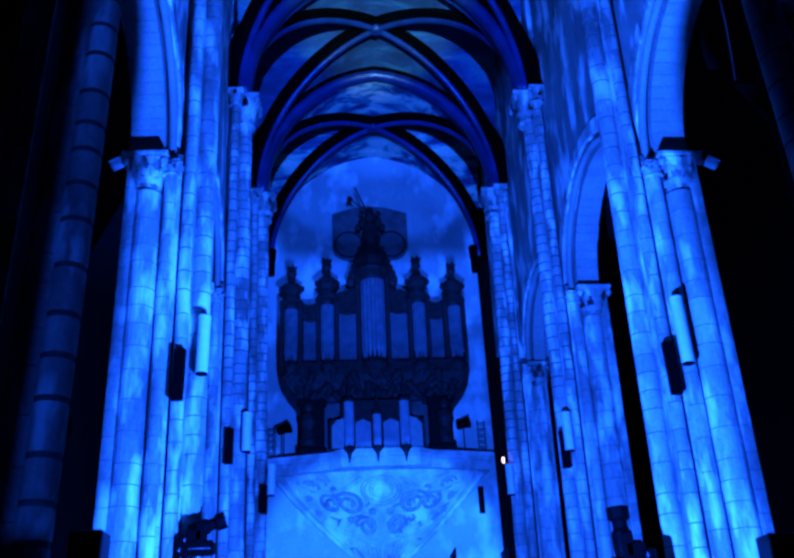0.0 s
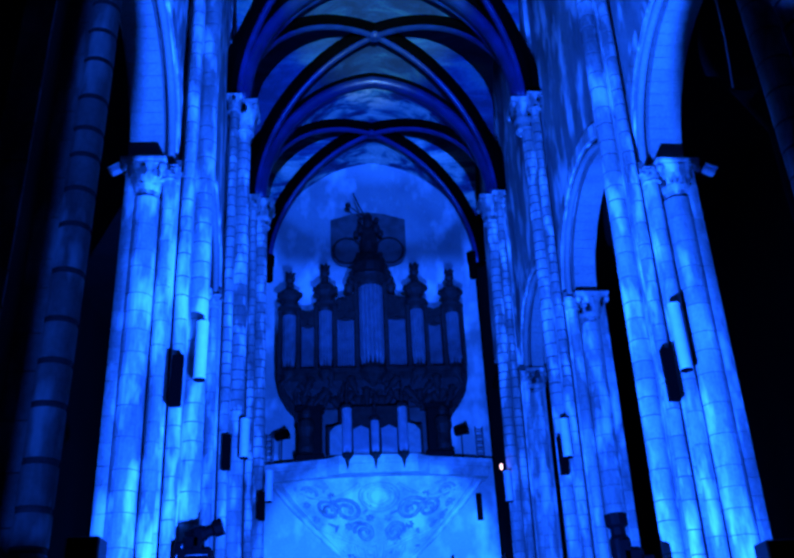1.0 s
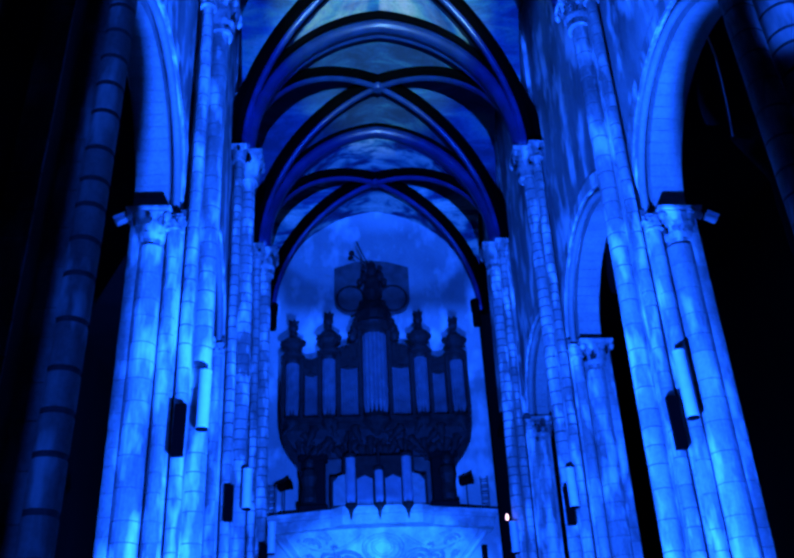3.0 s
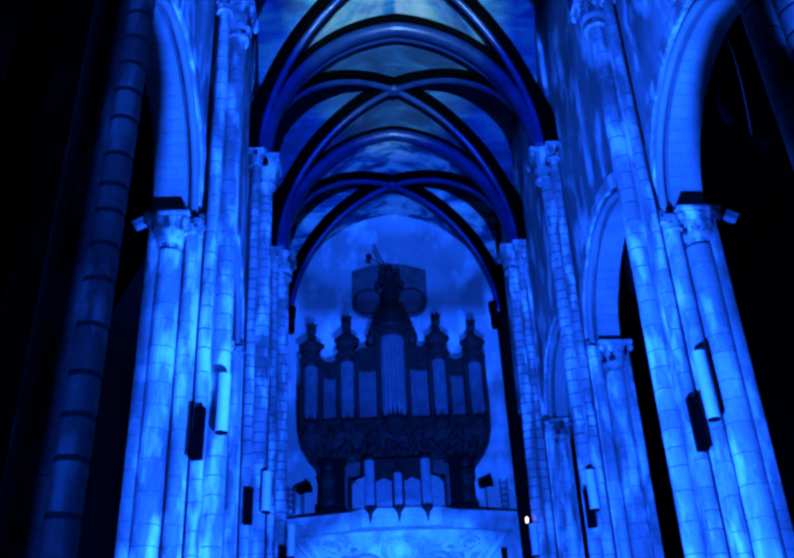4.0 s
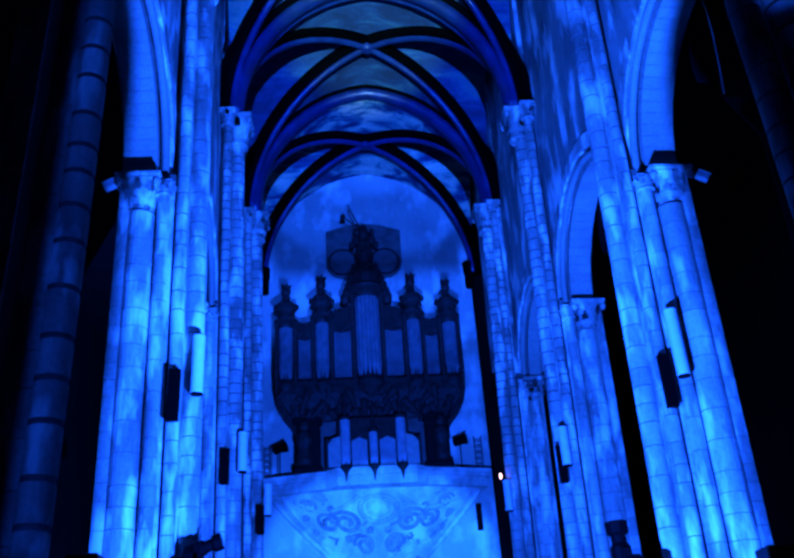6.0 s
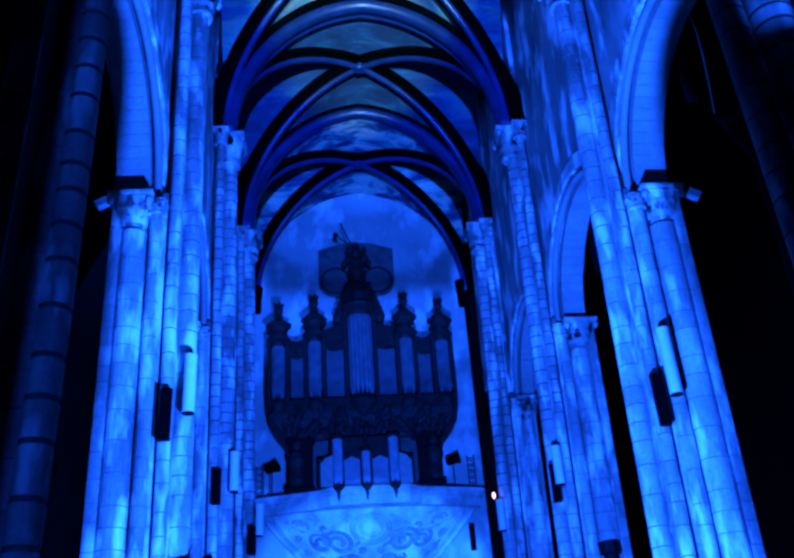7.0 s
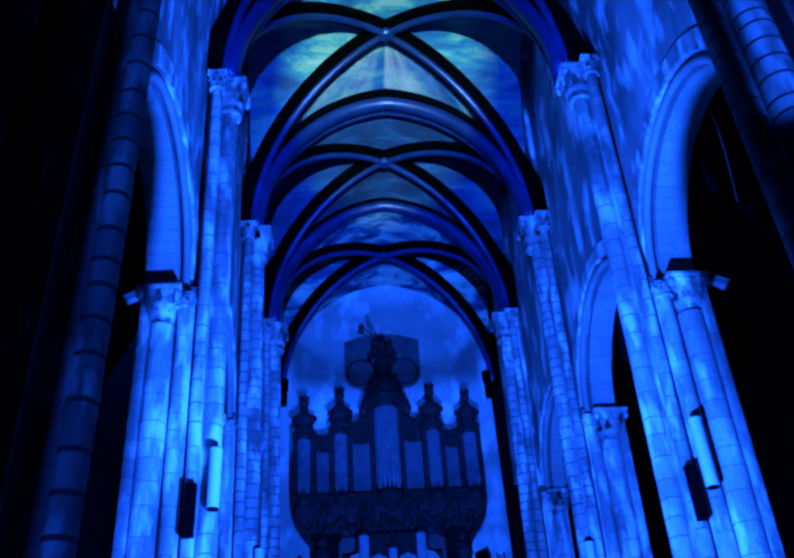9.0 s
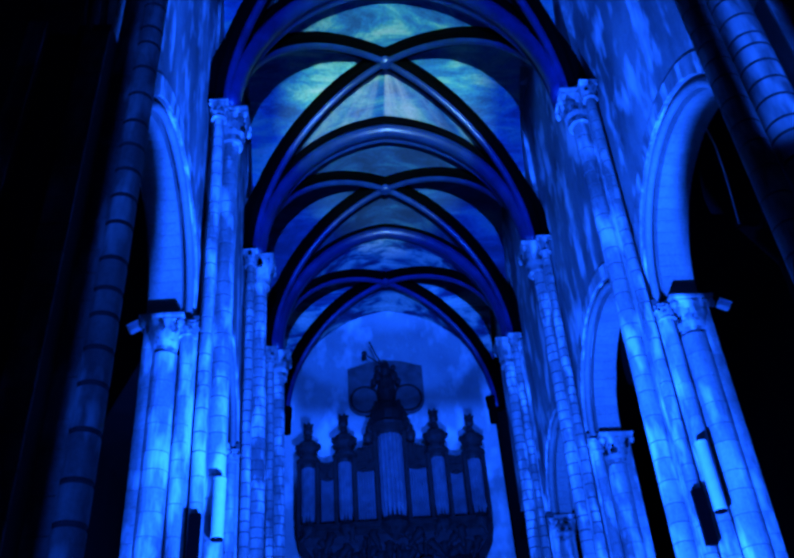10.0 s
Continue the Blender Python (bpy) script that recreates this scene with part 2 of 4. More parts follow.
for s, nm in ((-1, "wall_aisle_south"), (1, "wall_aisle_north")):
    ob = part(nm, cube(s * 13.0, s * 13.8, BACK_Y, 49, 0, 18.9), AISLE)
    tagged(ob, "plain stone outer wall of the aisle, unlit dark in its colour", "wall", kind="structure")
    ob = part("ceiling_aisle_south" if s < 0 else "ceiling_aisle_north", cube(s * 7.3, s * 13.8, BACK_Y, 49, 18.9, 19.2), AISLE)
    tagged(ob, "stone ceiling over the aisle, unlit dark in its colour", "ceiling", kind="structure")
tagged(part("wall_back", cube(-13.8, 13.8, BACK_Y - 0.8, BACK_Y, 0, 31), STONE_WALL), "plain stone wall closing the choir end", "wall", kind="structure")
for s, nm in ((-1, "wall_aisle_end_south"), (1, "wall_aisle_end_north")):
    tagged(part(nm, cube(s * 5.3, s * 13.8, 49, 49.8, 0, 31), AISLE), "stone wall at the end of the aisle, unlit dark in its colour", "wall", kind="structure")
end_wall = tagged(part("wall_end", cube(-5.75, 5.3, END_Y, END_Y + 1.0, 0, 31), WEST), "pale limestone west wall behind the organ", "wall", kind="structure")


# ---- arcade walls ----
def arch_points(y0, y1, zs, n=28, k=1.0):
    """A stilted round arch from y0 to y1."""
    mid, a = (y0 + y1) / 2, (y1 - y0) / 2
    return [(mid - a * math.cos(math.pi * i / n), zs + k * a * math.sin(math.pi * i / n)) for i in range(n + 1)]


def arch_wall(bm, s, u0, u1, y0, y1, pts, z_top):
    """A wall between y0 and y1 over an arch; u0: nave face, u1: aisle face."""
    line = [(y0, pts[0][1])] + pts + [(y1, pts[-1][1])]
    f = [[bm.verts.new((s * u, y, z)) for y, z in line] for u in (u0, u1)]
    t = [[bm.verts.new((s * u, y, z_top)) for y, z in line] for u in (u0, u1)]
    for i in range(len(line) - 1):
        bm.faces.new((f[0][i], f[0][i + 1], t[0][i + 1], t[0][i]))
        bm.faces.new((f[1][i + 1], f[1][i], t[1][i], t[1][i + 1]))
        bm.faces.new((f[1][i], f[1][i + 1], f[0][i + 1], f[0][i]))
        bm.faces.new((t[0][i], t[0][i + 1], t[1][i + 1], t[1][i]))
    for i in (0, -1):
        bm.faces.new((f[0][i], t[0][i], t[1][i], f[1][i]))
    bmesh.ops.remove_doubles(bm, verts=bm.verts, dist=1e-4)
    bmesh.ops.recalc_face_normals(bm, faces=bm.faces)
    return bm


FOOT = {-1: 12.6, 1: 12.0}     # near foot of the arch beside the first pier
HALF = 0.66     # half length of a pier below the arch
for s, side in ((-1, "south"), (1, "north")):
    ys = [p[0] for p in PIERS[s]]
    dxs = [p[1] for p in PIERS[s]]
    stops = [ys[0] - 8.5] + ys + [END_Y + HALF - 0.1]
    offs = [dxs[0]] + dxs + [dxs[-1]]
    for k in range(len(stops) - 1):
        a, b, dx = stops[k], stops[k + 1], (offs[k] + offs[k + 1]) / 2 - (0.1 if s > 0 and k == 2 else 0.0)
        zs = CAP_Z[s] + 0.25
        flat = {-1: 1.05, 1: 0.93}[s] if k == 1 else {-1: 1.0, 1: 0.86}[s]          # the arches of one side are a little depressed
        start = FOOT[s] - HALF if k == 1 else a
        outer = arch_points(start + HALF - 0.36, b - HALF + 0.36, zs, k=flat)
        wall = empty("wall_arcade_" + side + "_" + str(k + 1), leaning(s), "blue-lit limestone nave wall over a round arcade arch", "wall", kind="structure")
        end = min(b, END_Y - (1.2 if s > 0 else 0.0))      # a dark slot stays open beside the west wall
        out = {2: 6.76, 3: 6.5}.get(k, 6.86) if s > 0 else 6.86      # aisle edge of the soffit
        part("upper_wall", arch_wall(bmesh.new(), s, 5.72 + dx, out + 0.12 + dx, a, end, [p for p in outer if p[0] <= end], 30.5), STONE_WALL, wall)
        mid, r0, n = (start + b) / 2, (b - start) / 2 - HALF, 30
        step = math.pi / n


        def wedge(u0, u1, ra, rb, ang, gap=0.005):
            """One arch stone between two radii."""
            bm = bmesh.new()
            g = gap / ra
            v = [bm.verts.new((s * u, mid + r * math.sin(q), zs + flat * r * math.cos(q))) for u in (u0, u1) for q in (ang - step / 2 + g, ang + step / 2 - g) for r in (ra, rb)]
            bmesh.ops.convex_hull(bm, input=v)
            bmesh.ops.recalc_face_normals(bm, faces=bm.faces)
            return bm

        # inner order in single voussoirs, and an outer archivolt a little proud of the wall
        r1 = r0 + 0.36
        for i in range(n):
            ang = -math.pi / 2 + step * (i + 0.5)
            if mid + r0 * math.sin(ang) < END_Y - (2.4 if s > 0 else 0.4):
                part("voussoir", wedge(6.02 + dx, out + dx, r0, r0 + 0.38, ang), ARCH, wall)
                part("archivolt_stone", wedge(5.66 + dx, 5.8 + dx, r1 + 0.004, r1 + 0.5, ang), STONE, wall)
        bm = bmesh.new()
        for y0, y1 in ((a, start + HALF), (b - HALF, b)):
            if y1 <= END_Y:
                block(bm, s * (6.02 + dx), s * (out + dx), y0, y1, CAP_Z[s] + 0.003, zs)
        if len(bm.verts):
            part("stilt", bm, ARCH, wall)
        # roll moulding of the outer order
        ring = [(s * (5.83 + dx), mid - (r0 + 0.14) * math.cos(math.pi * i / 40), zs + flat * (r0 + 0.14) * math.sin(math.pi * i / 40)) for i in range(41)]
        ring = [(ring[0][0], ring[0][1], zs - 0.55)] + [q for q in ring if q[1] < END_Y - (2.4 if s > 0 else 0.0)]
        if b < END_Y:
            ring.append((ring[-1][0], ring[-1][1], zs - 0.55))
        part("roll_moulding", sweep(bmesh.new(), ring, disc_profile(0.105, 10), up=lambda i: Vector((1, 0, 0))), ARCH, wall, smooth=True)


# ---- piers ----
def drum_mesh(name, r, h, seg=14, j=0.024, d=0.016, mat=STONE, mortar=JOINT):
    """One course of a shaft, with a band of dark mortar above and below."""
    bm = bmesh.new()
    lathe(bm, [(r - d, 0), (r - d, j * 0.8), (r - 0.004, j), (r, j * 1.6), (r, h - j * 1.6), (r - 0.004, h - j), (r - d, h - j * 0.8), (r - d, h)], seg=seg, cap=False)
    bm.faces.ensure_lookup_table()
    me = as_mesh(name, bm, mat, False)
    me.materials.append(mortar)
    for f in me.polygons:
        z = f.center.z
        f.material_index = 1 if z < j * 0.95 or z > h - j * 0.95 else 0
        f.use_smooth = False
    return me


def leaf_mesh():
    """An acanthus leaf that stands up and curls outward (towards -y)."""
    bm = bmesh.new()
    rows = []
    for z, y, w in ((0, 0, 0.05), (0.12, -0.03, 0.085), (0.24, -0.05, 0.095), (0.33, -0.09, 0.075), (0.38, -0.15, 0.05), (0.35, -0.19, 0.02)):
        rows.append([bm.verts.new((x * w, y + (0.035 if abs(x) == 1 else (0.0 if x else -0.02)), z - (0.02 if abs(x) == 1 else 0))) for x in (-1, -0.5, 0, 0.5, 1)])
    for lo, hi in zip(rows, rows[1:]):
        for i in range(4):
            bm.faces.new((lo[i], lo[i + 1], hi[i + 1], hi[i]))
    bmesh.ops.solidify(bm, geom=bm.faces[:], thickness=0.03)
    return as_mesh("leaf", bm, STONE)


LEAF = leaf_mesh()
VOLUTE = as_mesh("volute", lathe(bmesh.new(), [(0.01, 0), (0.07, 0.06), (0.1, 0.14), (0.05, 0.22)], seg=8), STONE)


def capital(parent, x, y, z0, r, h, w, turn=0.0, leaves=9, scale=1.0):
    """A carved capital: bell with two rows of leaves, volutes and a moulded abacus of width w."""
    bm = bmesh.new()
    lathe(bm, [(r + 0.045, z0), (r + 0.06, z0 + 0.03), (r + 0.045, z0 + 0.06), (r - 0.01, z0 + 0.07), (r + 0.07 * scale, z0 + h * 0.22), (r + 0.12 * scale, z0 + h * 0.48), (r + 0.19 * scale, z0 + h * 0.7), (w * 0.5, z0 + h * 0.84)], x, y, 18)
    cap = part("capital", bm, STONE, parent, "carved leaf capital")
    for row, (zz, k, rr) in enumerate(((0.08, leaves, r + 0.03 * scale), (0.34, leaves, r + 0.1 * scale), (0.52, leaves, r + 0.16 * scale))):
        for i in range(k):
            a = 2 * math.pi * (i + 0.5 * row) / k
            m = Matrix.Translation((x, y, z0 + h * zz)) @ Matrix.Rotation(a, 4, "Z") @ Matrix.Translation((0, -rr, 0)) @ Matrix.Diagonal((scale * 1.35, scale * 0.5, h * 0.74, 1))
            shared("leaf", LEAF, cap, m)
    for i in range(4):
        a = math.pi / 4 + i * math.pi / 2
        shared("volute", VOLUTE, cap, Matrix.Translation((x + w * 0.6 * math.cos(a), y + w * 0.6 * math.sin(a), z0 + h * 0.62)) @ Matrix.Diagonal((scale, scale, h, 1)))
    bm = cube(x - w * 0.47, x + w * 0.47, y - w * 0.47, y + w * 0.47, z0 + h * 0.83, z0 + h * 0.9)
    block(bm, x - w / 2, x + w / 2, y - w / 2, y + w / 2, z0 + h * 0.9, z0 + h, 0.012)
    part("abacus", bm, STONE, cap)
    return cap


def shaft(parent, meshes, x, y, z0, z1, rng, upper=None, change=10.5):
    """Stacks drums; above the height change those of upper, where given."""
    z = z0
    while z < z1 - 0.02:
        stock = upper if upper and z > change else meshes
        h, me = stock[rng.randrange(len(stock))]
        if z + h > z1 - 0.15:
            h2 = z1 - z
        else:
            h2 = h
        shared("drum", me, parent, Matrix.Translation((x, y, z)) @ Matrix.Rotation(rng.random() * 6, 4, "Z") @ Matrix.Diagonal((1, 1, h2 / h, 1)))
        z += h2


def courses(r, heights, seg, j, mortar=MORTAR):
    return [(h, drum_mesh("drum", r, h, seg, j, mortar=mortar)) for h in heights]


BIG_NEAR = {-1: courses(0.215, (0.44, 0.55, 0.68), 32, 0.04), 1: courses(0.34, (0.3, 0.42, 0.5), 32, 0.03)}
DARK_SHAFT = courses(0.24, (0.44, 0.55), 20, 0.02)
BIG_TALL, BIG_LOW = courses(0.25, (0.44, 0.55, 0.68), 32, 0.012, SEAM), courses(0.25, (0.36, 0.42, 0.5), 18, 0.012, SEAM)
THIN_TALL, THIN_LOW = courses(0.155, (0.4, 0.5, 0.62), 16, 0.012, SEAM), courses(0.155, (0.36, 0.42, 0.5), 14, 0.012, SEAM)
BIG_TALL_UP, BIG_LOW_UP = courses(0.25, (0.44, 0.55, 0.68), 32, 0.018, SEAM), courses(0.25, (0.34, 0.4, 0.46), 18, 0.022)
THIN_TALL_UP, THIN_LOW_UP = courses(0.155, (0.4, 0.5, 0.62), 16, 0.018, SEAM), courses(0.155, (0.34, 0.4, 0.46), 14, 0.022)
ORDER = [(h, drum_mesh("drum", 0.17, h, 14, 0.009, mortar=SEAM)) for h in (0.45, 0.6, 0.75)]
MAIN = [(h, drum_mesh("drum", 0.33, h, 22, 0.009, mortar=SEAM)) for h in (0.45, 0.55, 0.7)]


def pier(s, yc, dx, seed, slim=False, low=False, upright=False, thin=0.0):
    """thin: metres by which the aisle side is narrower."""
    rng = random.Random(seed)
    p = empty("pier", (Matrix.Identity(4) if upright else leaning(s)) @ Matrix.Translation((s * dx, yc, 0)), "blue-lit limestone compound pier with round shafts and leaf capitals", "pier", "nave piers")
    top = CAP_Z[s]
    part("core", cube(s * 5.62, s * (6.9 - thin), -0.60, 0.60, 0, top + 0.2), JOINT, p, "recessed joints of the pier core")
    part("pilaster_core", cube(s * 5.3, s * 5.615, -0.1 if slim else -0.33, 0.1 if slim else 0.33, 0, SPRING), JOINT, p)
    for v in (-1, 1):
        part("corner_core", cube(s * (6.64 - thin), s * (6.895 - thin), v * 0.605, v * 0.84, 0, top - 0.02), JOINT, p)
    # ashlar facing of the core, front and outer corner
    for u0, u1, face in ((5.62, 6.05, 0.58), (6.6 - thin, 6.915 - thin, 0.82)):
        z = 0.0
        while z < top - 0.01:
            h = min(rng.choice((0.4, 0.5, 0.6)), top - z)
            for v in (-1, 1):
                bm = cube(s * u0, s * u1, v * face, v * (face + 0.05 + rng.random() * 0.008), z + 0.006, z + h - 0.006, 0.008)
                part("ashlar", bm, STONE, p)
            z += h
    z = 0.0
    while z < SPRING - 0.01:
        h = min(rng.choice((0.42, 0.5, 0.62)), SPRING - z)
        part("ashlar", cube(s * 5.29, s * 5.66, -0.12 if slim else -0.36, 0.12 if slim else 0.36, z + 0.006, z + h - 0.006, 0.008), STONE, p)
        z += h
    big = 5.33 if slim and s > 0 else 5.2 if s > 0 and seed == 21 else 5.12
    shaft(p, BIG_LOW if low else BIG_NEAR[s] if slim else BIG_TALL, s * big, -0.05 if slim and s > 0 else 0, 0, SPRING - 1.3, rng, BIG_LOW_UP if low else None if slim else BIG_TALL_UP)
    if slim and s > 0:
        shaft(p, DARK_SHAFT, s * 4.73, 0.05, 0, SPRING - 1.3, rng)
    for v in (-1, 1):
        if not slim:
            shaft(p, THIN_LOW if low else THIN_TALL, s * 5.42, v * 0.56, 0, SPRING - 0.7, rng, THIN_LOW_UP if low else THIN_TALL_UP)
            capital(p, s * 5.42, v * 0.56, SPRING - 0.7, 0.19, 0.7, 0.58, leaves=7, scale=0.6)
        if slim and v < 0:
            continue
        shaft(p, ORDER, s * 5.86, v * 0.66, 0, top - 0.5, rng)
        shaft(p, MAIN, s * (6.4 - thin * 0.6), v * 0.66, 0, top - 1.05, rng)
        capital(p, s * (6.46 - thin * 0.6), v * 0.56, top - 1.05, 0.33, 1.05, 1.12 - thin * 0.8)
        capital(p, s * 5.86, v * 0.66, top - 0.55, 0.19, 0.45, 0.44, leaves=7, scale=0.5)
    capital(p, s * 5.1, 0, SPRING - 1.3, 0.3, 1.3, 1.06, leaves=9, scale=1.1)
    bm = bmesh.new()
    block(bm, s * 4.75, s * 7.05, -1.15, 1.15, 0, 0.5, 0.05)
    block(bm, s * 4.82, s * 6.98, -1.05, 1.05, 0.5, 0.85, 0.08)
    part("plinth", bm, STONE, p)
    return p


for s in (-1, 1):
    for k, (yc, dx) in enumerate(PIERS[s]):
        near = k == 0
        pier(s, yc, {-1: 0.05, 1: 0.07}[s] if near else dx, 10 * k + s, slim=(k == 0), low=(k >= 2), upright=near, thin=0.38 if s > 0 and k == 3 else 0.0)


# ---- vault ----
def g_arch(t, k=1.1):
    """Pointed arch of half span 1 and height 1."""
    r = (1 + k * k) / 2
    return math.sqrt(max(r * r - (t + r - 1) ** 2, 0)) / k


VA = 5.62     # half span of the webs
LINES = [1.5, 9.85, 18.9, 26.45, 33.4, END_Y]
RISES = [7.0, 7.0, 6.95, 6.7, 6.25]      # height of the rib crossing over the springing, bay by bay
ARCH_RISE = 6.75


def web(y0, y1, rise, nm, mat):
    bm = bmesh.new()
    nx, ny = 44, 32
    grid = []
    for j in range(ny + 1):
        row = []
        for i in range(nx + 1):
            fx, fy = 2 * i / nx - 1, 2 * j / ny - 1
            z = SPRING + (rise + 0.32) * max(g_arch(abs(fx)), g_arch(abs(fy)))
            row.append(bm.verts.new((fx * VA, y0 + (y1 - y0) * j / ny, z)))
        grid.append(row)
    for j in range(ny):
        for i in range(nx):
            bm.faces.new((grid[j][i], grid[j][i + 1], grid[j + 1][i + 1], grid[j + 1][i]))
    return tagged(part(nm, bm, mat, smooth=False), "plastered vault web with the projected cloudy blue sky in its colour", "ceiling", kind="structure")


for k in range(len(LINES) - 1):
    web(LINES[k], LINES[k + 1], RISES[k], "ceiling_vault_" + str(k + 1), SKY_RAYS if k in (1, 2) else SKY_WEST if k == 4 else SKY)
tagged(part("ceiling_roof", cube(-7.2, 7.2, BACK_Y, END_Y + 1, 30.6, 31.0), STONE_WALL), "dark boards above the vault", "ceiling", kind="structure")

def half_round(r, z, n=10):
    """The lower part of a roll of radius r about height z, closed above."""
    return [(r * math.cos(t), z + r * math.sin(t)) for t in [math.pi * 1.25 * i / n - math.pi * 1.125 for i in range(n + 1)]]


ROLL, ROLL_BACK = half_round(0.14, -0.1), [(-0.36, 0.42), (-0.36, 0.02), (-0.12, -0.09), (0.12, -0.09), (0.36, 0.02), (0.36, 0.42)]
# transverse arches: a stout roll towards the choir, a flat soffit behind it, and a thin fillet on the far edge
BROAD = [(0.14 + u, v) for u, v in half_round(0.3, 0.0, 14)]
BAND = [(-0.06, 0.2), (-0.06, -0.12), (-0.34, -0.1), (-0.34, 0.2)]
FILLET = [(-0.34, 0.1), (-0.34, -0.13), (-0.4, -0.15), (-0.46, -0.12), (-0.46, 0.1)]
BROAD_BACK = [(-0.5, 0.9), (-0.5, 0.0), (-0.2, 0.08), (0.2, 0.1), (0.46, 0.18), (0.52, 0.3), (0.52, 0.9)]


def rib(nm, path, profile, back, label, bands=()):
    c = Vector((sum(p[0] for p in path) / len(path), sum(p[1] for p in path) / len(path), SPRING - 2))
    r = empty(nm, Matrix.Identity(4), label, "vault rib", "vault ribs", kind="structure")
    out = lambda i: (Vector(path[i]) - c).normalized()
    part("roll", sweep(bmesh.new(), path, profile, up=out), RIB, r, "stone roll with the blue projected light in its colour", smooth=True)
    # backing stands in for the dark, unlit flanks of the rib
    part("hollow", sweep(bmesh.new(), path, back, up=out), HOLLOW, r, "hollow beside the roll, unlit black put into its colour")
    for band in bands:
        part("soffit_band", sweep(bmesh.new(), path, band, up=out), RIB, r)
    return r


for k, y in enumerate(LINES[:-1]):
    path = [(5.3 * f, y, SPRING + ARCH_RISE * g_arch(abs(f))) for f in [math.sin(math.pi / 2 * i / 24) for i in range(-24, 25)]]
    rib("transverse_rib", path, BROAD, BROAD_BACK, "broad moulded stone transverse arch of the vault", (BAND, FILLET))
for k in range(len(LINES) - 1):
    y0, y1, top = LINES[k], LINES[k + 1], SPRING + RISES[k]
    for d in (-1, 1):
        path = []
        for i in range(-24, 25):
            f = math.sin(math.pi / 2 * i / 24)
            path.append((5.5 * f, (y0 + y1) / 2 + d * f * ((y1 - y0) / 2 - 0.3), SPRING + RISES[k] * g_arch(abs(f), 1.03)))
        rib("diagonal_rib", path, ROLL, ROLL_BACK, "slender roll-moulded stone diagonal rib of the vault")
    bm = bmesh.new()
    lathe(bm, [(0.05, top - 0.3), (0.2, top - 0.28), (0.29, top - 0.2), (0.3, top - 0.05), (0.24, top + 0.1)], 0, (y0 + y1) / 2, 14)
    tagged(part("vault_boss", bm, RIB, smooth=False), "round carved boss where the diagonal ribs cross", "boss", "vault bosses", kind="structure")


for s in (-1, 1):
    bm = bmesh.new()
    # corbel takes the same unlit black as its colour
    lathe(bm, [(0.2, 21.75), (0.22, 21.8), (0.22, 22.5), (0.26, 22.6), (0.28, 23.2)], s * 5.3 - 0.12, END_Y - 0.3, 12)
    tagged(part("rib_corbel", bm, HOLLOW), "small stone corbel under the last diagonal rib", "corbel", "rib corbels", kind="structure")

# ---- organ tribune on the west wall ----
TX, TOP = -0.18, 11.95
tribune = empty("organ_tribune", Matrix.Translation((TX, END_Y, 0)), "pale carved stone organ tribune on a bowl-shaped corbel", "tribune", kind="structure")


def bowl(z):
    """Half width and depth of the corbel at a height below the floor of the tribune."""
    pts = ((6.4, 0.12), (7.6, 1.15), (8.9, 2.65), (10.2, 3.95), (11.3, 4.9))
    for (z0, w0), (z1, w1) in zip(pts, pts[1:]):
        if z <= z1:
            w = w0 + (w1 - w0) * max(z - z0, 0) / (z1 - z0)
            return w, 0.1 + 1.55 * (w / 4.9) ** 1.2
    return 4.9, 1.65


def on_bowl(a, z, out=0.0):
    """A place on the corbel: a from -1 to 1 across, z its height, out metres in front of the stone."""
    w, d = bowl(z)
    t = math.pi / 2 * a
    return Vector((w * math.sin(t), -(d * math.cos(t) ** 0.8 if abs(a) < 0.999 else 0) - out, z))


bm = bmesh.new()
grid = [[bm.verts.new(on_bowl(-1 + 2 * i / 28, 6.4 + 4.9 * j / 22)) for i in range(29)] for j in range(23)]
for j in range(22):
    for i in range(28):
        bm.faces.new((grid[j][i], grid[j][i + 1], grid[j + 1][i + 1], grid[j + 1][i]))
part("corbel", bm, STONE_PALE, tribune, "carved bowl-shaped corbel", smooth=True)


def slab(z0, z1, grow):
    pts = [(-5.15 - grow, 0.0), (-5.15 - grow, -1.15 - grow), (-2.3, -1.95 - grow), (-1.75, -2.45 - grow), (1.75, -2.45 - grow), (2.3, -1.95 - grow), (5.15 + grow, -1.15 - grow), (5.15 + grow, 0.0)]
    bm = bmesh.new()
    lo, hi = ([bm.verts.new((x, y, z)) for x, y in pts] for z in (z0, z1))
    bm.faces.new(hi)
    bm.faces.new(lo[::-1])
    for i in range(len(pts)):
        j = (i + 1) % len(pts)
        bm.faces.new((lo[i], lo[j], hi[j], hi[i]))
    bmesh.ops.recalc_face_normals(bm, faces=bm.faces)
    return bm


part("fascia", slab(11.2, 11.62, -0.08), STONE_PALE, tribune)
part("cornice", slab(11.62, 11.76, 0.02), STONE_PALE, tribune)
part("floor_slab", slab(11.76, TOP, 0.1), STONE_PALE, tribune)


def relief(name, pts, r, label=""):
    """A raised band on the corbel along (across, height) pairs."""
    path = [on_bowl(a, z, 0.015) for a, z in pts]
    return part(name, sweep(bmesh.new(), path, disc_profile(r * 1.5, 6), up=lambda i: Vector((0, -1, 0.2))), STONE_PALE if name in ("edge_band", "flute", "garland", "cartouche", "inner_cartouche") else CARVED, tribune, label, smooth=True)


